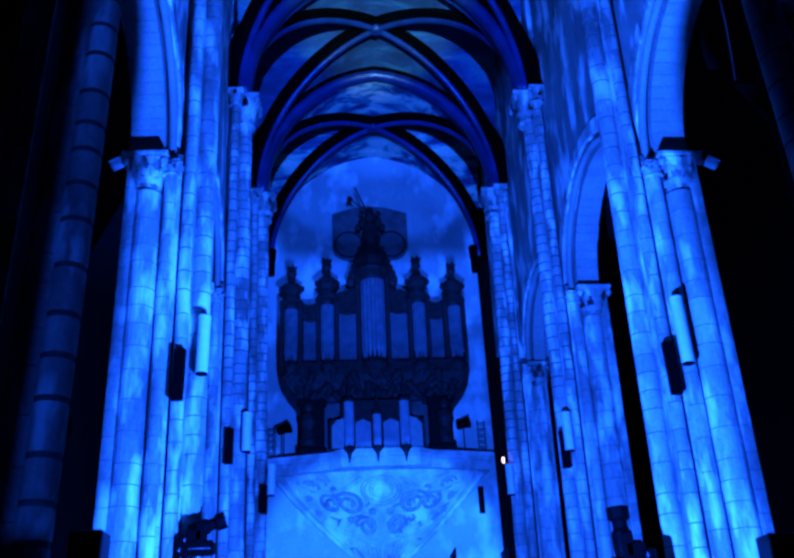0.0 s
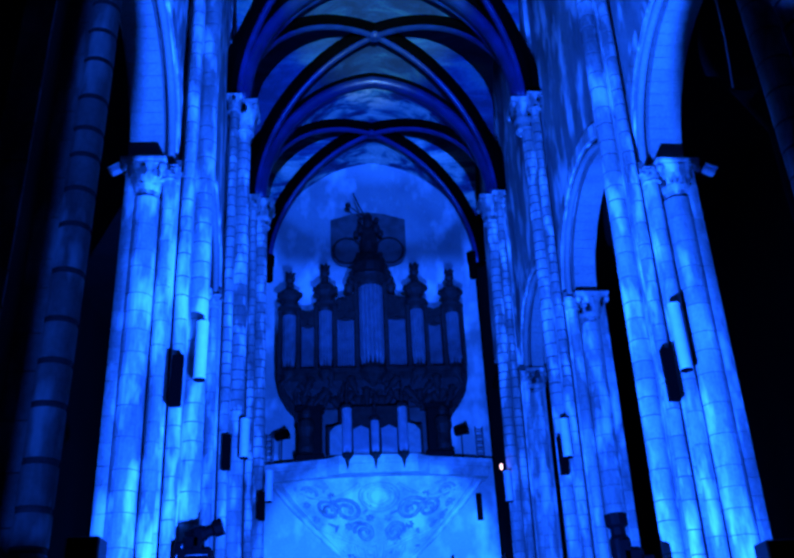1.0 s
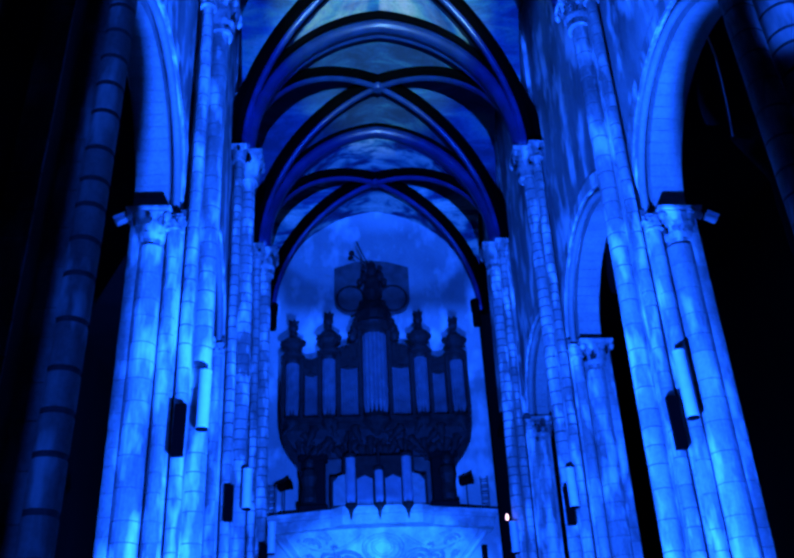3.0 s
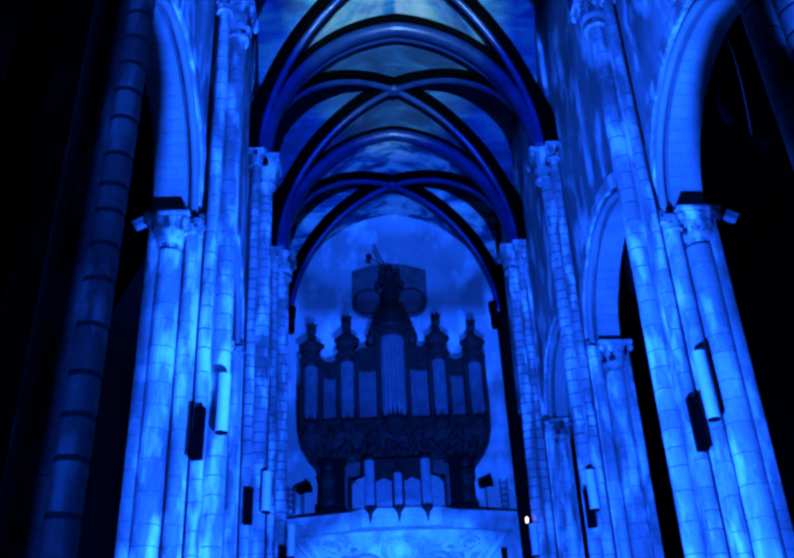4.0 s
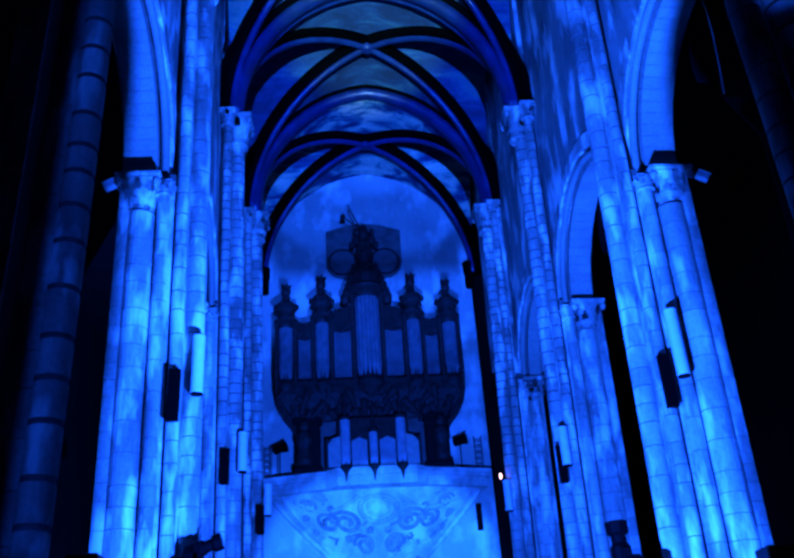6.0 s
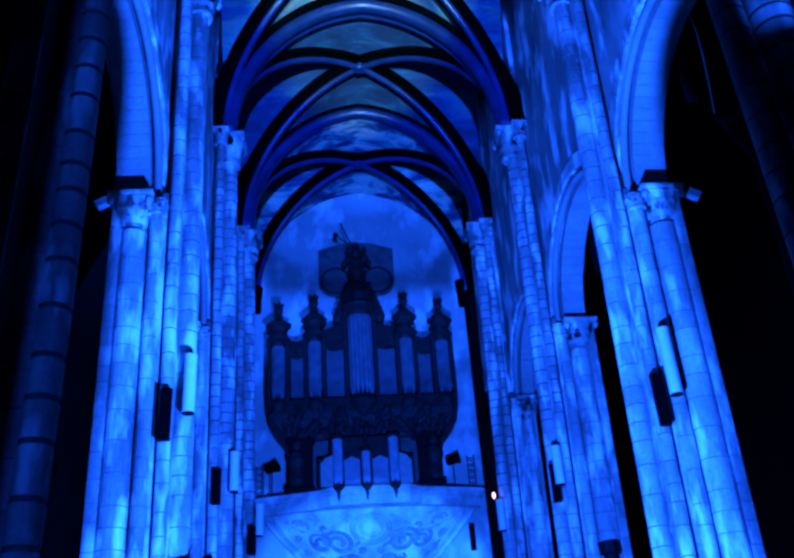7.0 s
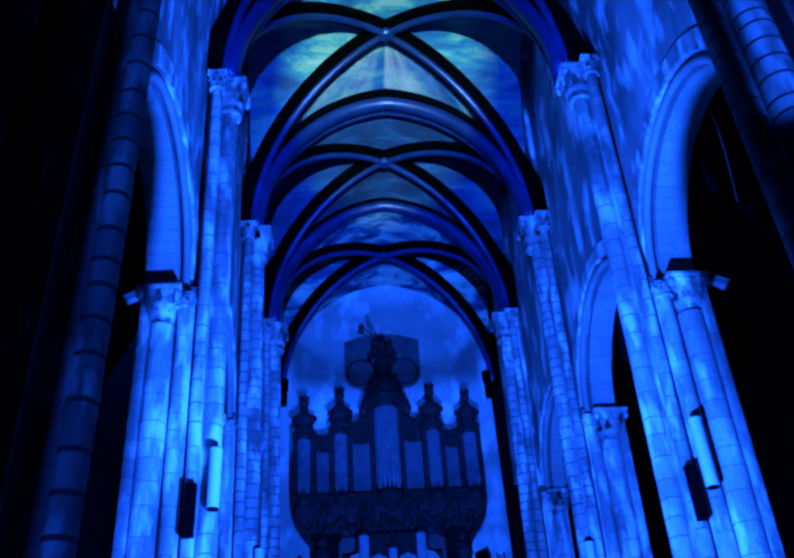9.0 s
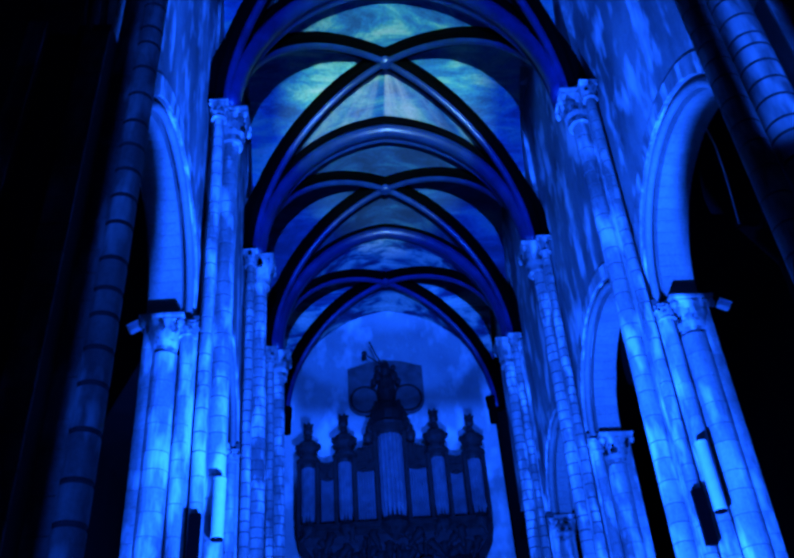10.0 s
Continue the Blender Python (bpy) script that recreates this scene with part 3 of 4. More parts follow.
def spiral(a, z, r, turns, flip):
    return [(a + flip * r * (1 - 0.75 * i / 30) * math.cos(turns * 2 * math.pi * i / 30) / 4.0, z + r * (1 - 0.75 * i / 30) * math.sin(turns * 2 * math.pi * i / 30)) for i in range(31)]


relief("cartouche", [(0.13 * math.cos(2 * math.pi * i / 24), 10.35 + 0.55 * math.sin(2 * math.pi * i / 24)) for i in range(25)], 0.07)
relief("inner_cartouche", [(0.07 * math.cos(2 * math.pi * i / 24), 10.4 + 0.3 * math.sin(2 * math.pi * i / 24)) for i in range(25)], 0.06)
for f in (-1, 1):
    relief("scroll", spiral(f * 0.26, 9.85, 0.5, 1.7, f), 0.065)
    relief("scroll", spiral(f * 0.42, 9.9, 0.42, 1.6, -f), 0.06)
    relief("scroll", spiral(f * 0.16, 8.9, 0.42, 1.6, f), 0.06)
    relief("scroll", spiral(f * 0.5, 10.65, 0.3, 1.5, f), 0.05)
    relief("garland", [(f * (0.12 + 0.5 * i / 16), 10.9 - 0.55 * math.sin(math.pi * i / 16)) for i in range(17)], 0.06)
    relief("edge_band", [(f * 0.9, 6.8 + 4.4 * i / 16) for i in range(17)], 0.09)
    relief("edge_band", [(f * 0.72, 7.2 + 4.0 * i / 16) for i in range(17)], 0.05)
    relief("edge_band", [(f * (0.05 + 0.7 * i / 16), 8.2 + 1.1 * (i / 16) ** 1.4) for i in range(17)], 0.06)
    for a, z in ((0.34, 10.45), (0.6, 10.2), (0.3, 9.2), (0.08, 9.5), (0.62, 9.6)):
        bm = bmesh.new()
        for k in range(7):
            q = Matrix.Translation(on_bowl(f * a, z, 0.02)) @ Matrix.Rotation(2 * math.pi * k / 7, 4, "Y") @ Matrix.Translation((0.12, 0, 0)) @ Matrix.Diagonal((0.11, 0.06, 0.06, 1))
            bmesh.ops.create_icosphere(bm, subdivisions=1, radius=1, matrix=q)
        part("rosette", bm, CARVED, tribune)
carver = random.Random(12)
for f in (-1, 1):
    for k in range(46):
        z = 7.6 + 3.4 * carver.random()
        a = f * (0.04 + 0.62 * carver.random())
        bm = bmesh.new()
        bend = carver.uniform(-1.2, 1.2)
        for i in range(5):
            q = Matrix.Translation(on_bowl(a + f * 0.018 * i * math.cos(bend), z + 0.09 * i * math.sin(bend), 0.01)) @ Matrix.Rotation(bend + 0.3 * i, 4, "Y") @ Matrix.Diagonal((0.11 - 0.012 * i, 0.05, 0.055, 1))
            bmesh.ops.create_icosphere(bm, subdivisions=1, radius=1, matrix=q)
        part("carved_leaf", bm, CARVED if k % 3 == 0 else STONE_PALE, tribune)
for a in (-0.3, -0.18, -0.06, 0.06, 0.18, 0.3):
    relief("flute", [(a * (1.6 - 0.4 * i / 8), 6.8 + 1.6 * i / 8) for i in range(9)], 0.05)

# ---- organ ----
def pipe_mesh(r, h, foot, tin=TIN):
    bm = bmesh.new()
    lathe(bm, [(r * 0.25, 0), (r, foot), (r, foot + 0.02), (r, h)], seg=10, cap=True)
    block(bm, -r * 0.5, r * 0.5, -r * 1.04, -r * 0.8, foot + 0.03, foot + 0.12)
    return as_mesh("pipe", bm, tin, False)


def figure(bm, x, y, z, h, w):
    """A crowned finial on a moulded foot."""
    lathe(bm, [(w * 0.6, z), (w * 0.62, z + h * 0.05), (w * 0.42, z + h * 0.09), (w * 0.44, z + h * 0.18), (w * 0.66, z + h * 0.27), (w * 0.66, z + h * 0.4), (w * 0.5, z + h * 0.47), (w * 0.27, z + h * 0.53), (w * 0.24, z + h * 0.62), (w * 0.17, z + h * 0.68), (w * 0.31, z + h * 0.76), (w * 0.28, z + h * 0.87), (w * 0.32, z + h * 0.94), (w * 0.12, z + h * 0.96), (w * 0.04, z + h)], x, y, 12)
    for k in range(5):
        t = 2 * math.pi * k / 5
        bmesh.ops.create_icosphere(bm, subdivisions=1, radius=w * 0.09, matrix=Matrix.Translation((x + w * 0.28 * math.cos(t), y + w * 0.28 * math.sin(t), z + h * 0.97)))
    for f in (-1, 1):
        bmesh.ops.create_icosphere(bm, subdivisions=1, radius=w * 0.2, matrix=Matrix.Translation((x + f * w * 0.66, y, z + h * 0.36)) @ Matrix.Diagonal((1, 1, 1.3, 1)))
    return bm


OX, OY = -0.28, 38.95
organ = empty("pipe_organ", Matrix.Translation((OX, OY, TOP)), "dark oak organ case with grey tin pipes on the stone tribune", "organ")
bm = cube(-3.1, 3.1, -0.3, 0.95, 0, 2.7)
part("lower_case", bm, BOARD, organ)
for f in (-1, 1):
    bm = bmesh.new()
    block(bm, f * 2.4, f * 3.5, -0.75, 0.4, 0, 2.5, 0.06)
    block(bm, f * 2.3, f * 3.6, -0.85, 0.5, 0, 0.3, 0.05)
    block(bm, f * 2.3, f * 3.65, -0.85, 0.5, 2.3, 2.6, 0.05)
    part("pillar", bm, BLACK_OAK, organ)
    bm = bmesh.new()
    path = [(f * 3.4, -0.3, 1.9), (f * 3.62, -0.3, 2.35), (f * 3.95, -0.3, 2.75), (f * 4.2, -0.3, 3.2), (f * 4.32, -0.3, 3.8), (f * 4.35, -0.3, 4.5)]
    part("side_bracket", sweep(bm, path, [(-0.35, -0.16), (0.35, -0.16), (0.35, 0.16), (-0.35, 0.16)], up=lambda i: Vector((1, 0, 0))), OAK, organ)
bm = bmesh.new()
rows = []
for z, w, d in ((2.5, 3.45, -0.5), (2.9, 3.8, -0.65), (3.3, 4.1, -0.85), (3.7, 4.25, -0.95), (4.0, 4.3, -0.95), (4.05, 4.42, -1.05), (4.3, 4.42, -1.05), (4.35, 4.3, -0.9)):
    rows.append([bm.verts.new(q) for q in ((-w, 0.9, z), (-w, d, z), (w, d, z), (w, 0.9, z))])
for lo, hi in zip(rows, rows[1:]):
    for i in range(4):
        bm.faces.new((lo[i], lo[(i + 1) % 4], hi[(i + 1) % 4], hi[i]))
bm.faces.new(rows[0][::-1])
bm.faces.new(rows[-1])
part("impost_cornice", bm, OAK, organ)
drop = bmesh.new()
lathe(drop, [(0.03, -0.55), (0.1, -0.42), (0.07, -0.3), (0.16, -0.12), (0.13, 0.02), (0.2, 0.14), (0.06, 0.22)], seg=7)
DROP = as_mesh("carving", drop, OAK, True)
for i in range(-12, 13):
    z = 3.95 - 0.35 * (i % 2) - 0.25 * ((i * 7) % 3)
    shared("carving", DROP, organ, Matrix.Translation((i * 0.33, -1.0 + 0.14 * ((i * 5) % 3), z)) @ Matrix.Rotation(0.35 * ((i * 3) % 5 - 2), 4, "Y") @ Matrix.Diagonal((1.3, 1.0, 1.1 + 0.3 * (i % 2), 1)))
for i in range(-9, 10):
    shared("carving", DROP, organ, Matrix.Translation((i * 0.36, -0.72, 3.05 - 0.3 * ((i * 5) % 3) / 2)) @ Matrix.Rotation(0.3 * ((i * 7) % 5 - 2), 4, "Y") @ Matrix.Diagonal((1.4, 1.0, 1.2, 1)))
for f in (-1, 1):
    bm = bmesh.new()
    lathe(bm, [(0.3, 0.3), (0.36, 0.5), (0.3, 1.0), (0.42, 1.4), (0.36, 1.75), (0.16, 1.9), (0.24, 2.05), (0.22, 2.25), (0.1, 2.4)], f * 3.12, -0.95, 12)
    part("carved_figure", bm, OAK, organ)
part("back_case", cube(-4.2, 4.2, 0.1, 0.9, 4.35, 7.0), OAK, organ)
TOWERS = ((-3.95, 0.33, 7.3, 5, 1.95), (-2.22, 0.33, 7.5, 5, 2.15), (0.0, 0.6, 8.75, 7, 0.0), (2.22, 0.33, 7.5, 5, 2.15), (3.95, 0.33, 7.3, 5, 1.95))
for x, r, top, n, fin in TOWERS:
    bm = bmesh.new()
    lathe(bm, [(0.06, 3.3), (r * 0.5, 3.55), (r * 0.8, 3.75), (r + 0.12, 4.0), (r + 0.14, 4.15), (r + 0.05, 4.3), (r + 0.02, 4.4)], x, -0.75, 16)
    tower = part("pipe_tower", bm, OAK, organ)
    h = top - 4.4
    pr = 0.72 * r * math.pi / 2 / n * 1.25
    me = pipe_mesh(pr, h - 0.2, 0.55)
    for i in range(n):
        a = math.pi * (i + 0.5) / n
        shared("pipe", me, tower, Matrix.Translation((x - (r - pr) * math.cos(a), -0.75 - (r - pr) * math.sin(a), 4.4)))
    bm = bmesh.new()
    lathe(bm, [(r + 0.02, top - 0.22), (r + 0.06, top - 0.1), (r + 0.05, top), (r + 0.24, top + 0.08), (r + 0.26, top + 0.2), (r * 0.9, top + 0.28)], x, -0.75, 16)
    part("tower_crown", bm, OAK, tower)
    bm = cube(x - r * 0.85, x + r * 0.85, -0.75, 0.2, 4.4, top)
    part("tower_back", bm, OAK, tower)
    for f in (-1, 1):
        part("tower_post", cube(x + f * (r + 0.02), x + f * (r + 0.2), -0.95, -0.6, 4.35, top + 0.05, 0.015), OAK, tower)
    if fin:
        part("finial", figure(bmesh.new(), x, -0.75, top + 0.25, fin, 0.76), OAK, tower)
for x0, x1, top in ((-3.38, -2.78, 6.75), (-1.66, -0.84, 7.1), (0.84, 1.66, 7.1), (2.78, 3.38, 6.75)):
    n = 7
    flat = part("pipe_flat", cube(x0 - 0.03, x1 + 0.03, -0.35, 0.1, 4.35, top + 0.2), OAK, organ)
    for i in range(n):
        w = (x1 - x0) / n
        me = pipe_mesh(w * 0.46, top - 4.45 - 0.1 * math.sin(math.pi * (i + 0.5) / n), 0.4)
        shared("pipe", me, flat, Matrix.Translation((x0 + w * (i + 0.5), -0.42, 4.38)))
    bm = bmesh.new()
    mid = (x0 + x1) / 2
    path = [(x0 - 0.06 + (x1 - x0 + 0.12) * i / 12, -0.55, top + 0.02 + 0.22 * abs(i / 6 - 1) ** 0.7 * (-1) + 0.2) for i in range(13)]
    part("valance", sweep(bm, path, [(-0.06, -0.14), (0.06, -0.14), (0.06, 0.3), (-0.06, 0.3)]), OAK, flat)
    # carved cornice that climbs towards the middle tower
    rise = 1.15 if abs(mid) < 2 else 0.85
    bm = bmesh.new()
    for i in range(6):
        xa, xb = x0 - 0.14 + (x1 - x0 + 0.28) * i / 6, x0 - 0.14 + (x1 - x0 + 0.28) * (i + 1) / 6
        lift = 0.5 * (1 - abs((xa + xb) / 2) / 1.7) if abs(mid) < 2 else 0.12 * abs(i - 2.5) / 2.5
        block(bm, xa, xb, -0.7, 0.3, top + 0.3, top + rise - 0.25 + lift, 0.02)
        bmesh.ops.create_icosphere(bm, subdivisions=1, radius=0.12, matrix=Matrix.Translation(((xa + xb) / 2, -0.7, top + rise - 0.3 + lift)))
    part("flat_cornice", bm, OAK, flat)
# crest over the middle tower
bm = bmesh.new()
lathe(bm, [(0.95, 8.95), (1.02, 9.1), (0.74, 9.35), (0.86, 9.8), (0.7, 10.25), (0.4, 10.5), (0.5, 11.1), (0.4, 11.7), (0.2, 12.05), (0.28, 12.4), (0.2, 12.8), (0.04, 13.0)], 0, -0.6, 14)
for f in (-1, 1):
    for k in range(6):
        bmesh.ops.create_icosphere(bm, subdivisions=2, radius=0.28 - 0.025 * k, matrix=Matrix.Translation((f * (1.05 - 0.1 * k), -0.6, 8.7 + 0.36 * k)) @ Matrix.Diagonal((0.9, 0.8, 1.2, 1)))
    for dx, dz, r in ((0.4, 12.0, 0.22), (0.62, 11.7, 0.16), (0.42, 12.5, 0.14)):
        bmesh.ops.create_icosphere(bm, subdivisions=2, radius=r, matrix=Matrix.Translation((f * dx, -0.7, dz)) @ Matrix.Diagonal((1, 0.8, 1.3, 1)))
part("crest", bm, OAK, organ, "dark carved crest with a crowned figure")
for dx, dz in ((-1.02, 13.48), (-0.74, 14.2)):
    bm = bmesh.new()
    tube(bm, [(-0.12, -0.6, 12.7), ((dx - 0.12) / 2 - 0.04, -0.6, (12.75 + dz) / 2), (dx, -0.6, dz)], 0.04)
    if dz < 14:
        bmesh.ops.create_icosphere(bm, subdivisions=2, radius=0.16, matrix=Matrix.Translation((dx, -0.6, dz)))
    part("trumpet", bm, OAK, organ)
# lobed board behind the crest, its dark shape standing in for shadowed wall
bm = bmesh.new()
edge = [(-1.95, 11.6), (-1.95, 13.15), (-0.9, 13.5), (0.0, 13.62), (0.9, 13.5), (1.98, 13.15), (1.98, 11.6)]
edge += [(1.12 + 0.86 * math.cos(math.pi * i / 10 * 0.95), 11.25 - 0.86 * math.sin(math.pi * i / 10 * 0.95)) for i in range(0, 11)]
edge += [(-1.09 - 0.86 * math.cos(math.pi * (10 - i) / 10 * 0.95), 11.25 - 0.86 * math.sin(math.pi * (10 - i) / 10 * 0.95)) for i in range(0, 11)]
fr = [bm.verts.new((x, 0.35, z)) for x, z in edge]
bk = [bm.verts.new((x, 0.47, z)) for x, z in edge]
bm.faces.new(fr)
bm.faces.new(bk[::-1])
for i in range(len(edge)):
    j = (i + 1) % len(edge)
    bm.faces.new((fr[j], fr[i], bk[i], bk[j]))
bmesh.ops.recalc_face_normals(bm, faces=bm.faces)
board = part("crest_shadow_board", bm, BOARD, organ, "lobed dark board in place of shadowed wall")
for f in (-1, 1):
    bm = bmesh.new()
    path = [(f * 1.1 + 0.72 * math.cos(2 * math.pi * i / 28), 0.34, 11.3 + 0.74 * math.sin(2 * math.pi * i / 28)) for i in range(29)]
    part("roundel", sweep(bm, path, disc_profile(0.06, 6), up=lambda i: Vector((0, 1, 0))), OAK, board)
part("crest_strut", cube(-0.35, 0.35, 0.0, 0.36, 7.0, 11.0), OAK, organ)

# ---- small organ at the edge of the tribune ----
choir = empty("choir_organ", Matrix.Translation((-0.3, 37.55, TOP)), "small dark oak organ case with three tin pipe towers", "organ")
part("case", cube(-2.15, 2.15, -0.02, 0.5, 0.02, 1.35, 0.03), OAK, choir)
part("case_top", cube(-1.6, 1.6, 0.0, 0.5, 1.35, 2.3, 0.05), OAK, choir)
for x, r, h in ((-1.25, 0.19, 2.2), (0.0, 0.16, 1.6), (1.25, 0.19, 2.2)):
    bm = bmesh.new()
    lathe(bm, [(0.02, -0.62), (0.05, -0.45), (r * 0.6, -0.2), (r + 0.08, -0.02), (r + 0.06, 0.08)], x, -0.1, 14)
    tower = part("pipe_tower", bm, OAK, choir)
    me = pipe_mesh(r * 0.36, h - 0.1, 0.3, BRIGHT_TIN)
    for i in range(5):
        a = math.pi * (i + 0.5) / 5
        shared("pipe", me, tower, Matrix.Translation((x - r * 0.8 * math.cos(a), -0.1 - r * 0.8 * math.sin(a), 0.08)))
    bm = bmesh.new()
    lathe(bm, [(r + 0.02, h - 0.08), (r + 0.08, h), (r + 0.08, h + 0.08), (r * 0.4, h + 0.2), (r * 0.55, h + 0.5), (r * 0.3, h + 0.8), (r * 0.36, h + 1.0), (0.03, h + 1.15)], x, -0.1, 12)
    part("tower_crown", bm, OAK, tower)
for x0, x1, top in ((-0.98, -0.28, 1.3), (0.28, 0.98, 1.3)):
    n = 7
    w = (x1 - x0) / n
    flat = part("pipe_flat", cube(x0, x1, -0.06, 0.0, 0.02, top + 0.1), OAK, choir)
    for i in range(n):
        me = pipe_mesh(w * 0.48, top - 0.15 * abs(i - 3) / 3, 0.2, BRIGHT_TIN)
        shared("pipe", me, flat, Matrix.Translation((x0 + w * (i + 0.5), -0.11, 0.03)))
for f in (-1, 1):
    # pale end panels with a sloping shoulder
    bm = bmesh.new()
    for y in (-0.12, -0.03):
        bmesh.ops.create_vert(bm, co=(f * 1.48, y, 0.04))
        bmesh.ops.create_vert(bm, co=(f * 2.02, y, 0.04))
        bmesh.ops.create_vert(bm, co=(f * 2.02, y, 1.05))
        bmesh.ops.create_vert(bm, co=(f * 1.8, y, 1.32))
        bmesh.ops.create_vert(bm, co=(f * 1.48, y, 1.42))
    bmesh.ops.convex_hull(bm, input=bm.verts)
    part("end_panel", bm, PALE_PANEL, choir, "pale painted end panel")


# ---- fixtures on the piers ----
def speaker(x, y, z0, z1, wall_y, label="slim black column loudspeaker on a pier bracket"):
    sp = empty("column_speaker", Matrix.Translation((x, y, z0)), label, "loudspeaker", "column loudspeakers")
    h = z1 - z0
    part("cabinet", cube(-0.13, 0.13, -0.07, 0.07, 0, h, 0.012), BLACK, sp)
    part("grille", cube(-0.11, 0.11, -0.078, -0.07, 0.03, h - 0.03), BLACK, sp)
    for z in (0.2, h - 0.2):
        part("bracket", cube(-0.03, 0.03, 0.07, wall_y - y, z - 0.02, z + 0.02), BLACK, sp)
    return sp


def lamp_tube(x, y, z0, z1, wall_y):
    lt = empty("cylinder_lamp", Matrix.Translation((x, y, z0)), "white enamelled cylinder lamp on a pier bracket", "lamp", "cylinder lamps")
    h = z1 - z0
    bm = bmesh.new()
    lathe(bm, [(0.11, 0.05), (0.14, 0.0), (0.15, 0.02), (0.15, 0.06), (0.145, 0.07), (0.145, h - 0.06), (0.15, h - 0.05), (0.15, h - 0.01), (0.12, h)], seg=20)
    part("housing", bm, WHITE, lt)
    bm = bmesh.new()
    lathe(bm, [(0.10, -0.03), (0.135, -0.03), (0.142, 0.0)], seg=20)
    part("rim", bm, BLACK, lt, "black lower rim")
    part("band", lathe(bmesh.new(), [(0.149, h * 0.62), (0.149, h * 0.62 + 0.02)], seg=20, cap=False), WHITE, lt)
    for z in (0.25, h - 0.25):
        part("bracket", cube(-0.02, 0.02, 0.12, wall_y - y, z - 0.02, z + 0.02), WHITE, lt)
    return lt


speaker(-5.33, 18.2, 7.87, 9.07, 18.45)
speaker(5.68, 17.9, 7.6, 8.85, 18.15)
speaker(-5.19, 25.6, 8.36, 9.45, 25.9)
speaker(5.03, 25.75, 7.95, 9.13, 26.2)
speaker(-4.77, 32.5, 8.25, 9.29, 33.35)
speaker(4.44, 39.6, 9.36, 10.56, END_Y, "slim black column loudspeaker on the west wall")
lamp_tube(-4.9, 18.58, 8.63, 10.04, 18.95)
lamp_tube(6.02, 17.75, 8.28, 9.9, 18.15)
lamp_tube(-4.72, 25.98, 8.83, 10.05, 26.4)
lamp_tube(5.13, 25.5, 8.43, 9.62, 26.2)
lamp_tube(-4.52, 32.5, 8.93, 10.08, 33.3)
lamp_tube(4.51, 32.4, 8.63, 9.78, 33.2)


def floodlight(s, x, y, z):
    fl = empty("floodlight", Matrix.Translation((x, y, z)) @ Matrix.Rotation(s * 0.5, 4, "Y"), "small white floodlight on an arm beside a capital", "lamp", "floodlights")
    part("housing", cube(-0.16, 0.16, -0.09, 0.09, -0.1, 0.1, 0.03), WHITE, fl)
    part("visor", cube(-0.17, 0.17, -0.14, -0.09, 0.08, 0.1), WHITE, fl)
    part("arm", tube(bmesh.new(), [(-s * 0.12, 0.05, 0), (-s * 0.2, 0.2, -0.02), (-s * 0.3, 0.42, -0.05)], 0.02), BLACK, fl)


floodlight(-1, -7.18, 18.1, 13.98)
floodlight(1, 7.7, 17.85, 13.65)


def moving_head(s, x, y, z, reach, swing, size=1.1):
    """swing: degrees by which the head tips from upright towards the nave."""
    mh = empty("stage_light", Matrix.Translation((x, y, z)) @ Matrix.Diagonal((size, size, size, 1)), "black moving-head stage light clamped to a pier", "stage light", "moving stage lights")
    part("base", cube(-0.26, 0.26, -0.15, 0.15, -0.14, 0.12, 0.05), BLACK, mh)
    m = Matrix.Translation((0, 0, 0.36)) @ Matrix.Rotation(radians(-s * swing), 4, "Y")
    for f in (-1, 1):
        part("yoke_arm", cube(-0.08, 0.08, f * 0.16, f * 0.2, 0.06, 0.44, 0.015), BLACK, mh)
    bm = bmesh.new()
    lathe(bm, [(0.08, -0.26), (0.14, -0.24), (0.155, -0.1), (0.15, 0.1), (0.11, 0.16), (0.11, 0.26), (0.16, 0.3), (0.165, 0.46)], seg=16)
    bm.transform(m)
    part("head", bm, BLACK, mh)
    bm = bmesh.new()
    lathe(bm, [(0.15, 0.455), (0.13, 0.47), (0.06, 0.48)], seg=16)
    bm.transform(m)
    part("lens", bm, LENS, mh, "glassy front lens")
    part("bracket_arm", tube(bmesh.new(), [(0, 0.0, -0.1), (s * reach * 0.5, 0.2, -0.1), (s * reach, 0.55, -0.1)], 0.035), BLACK, mh)
    part("motor_box", cube(s * 0.1 - 0.17, s * 0.1 + 0.17, -0.2, 0.14, 0.06, 0.34, 0.06), BLACK, mh)
    for f in (-1, 1):
        part("handle", tube(bmesh.new(), [(f * 0.2, -0.17, -0.04), (f * 0.1, -0.2, -0.04), (0, -0.2, -0.04)], 0.012), LENS, mh)
    part("control_panel", cube(s * 0.32 - 0.1, s * 0.32 + 0.1, -0.16, 0.1, -0.3, 0.22, 0.03), BLACK, mh)
    for dx, dz in ((0.27, 0.12), (0.36, -0.05), (0.33, -0.22)):
        bm = bmesh.new()
        bmesh.ops.create_icosphere(bm, subdivisions=1, radius=0.028, matrix=Matrix.Translation((s * dx, -0.18, dz)) @ Matrix.Diagonal((0.8, 0.6, 1.6, 1)))
        part("knob", bm, LENS, mh, "bright metal knob")
    part("cable", tube(bmesh.new(), [(s * 0.1, 0.1, -0.08), (s * 0.16, 0.15, -0.4), (s * 0.12, 0.15, -0.8), (s * 0.14, 0.2, -1.6)], 0.02), BLACK, mh)


moving_head(-1, -4.66, 18.35, 4.76, 0.3, 72)
moving_head(1, 3.86, 17.6, 3.98, 0.75, 2, 1.4)


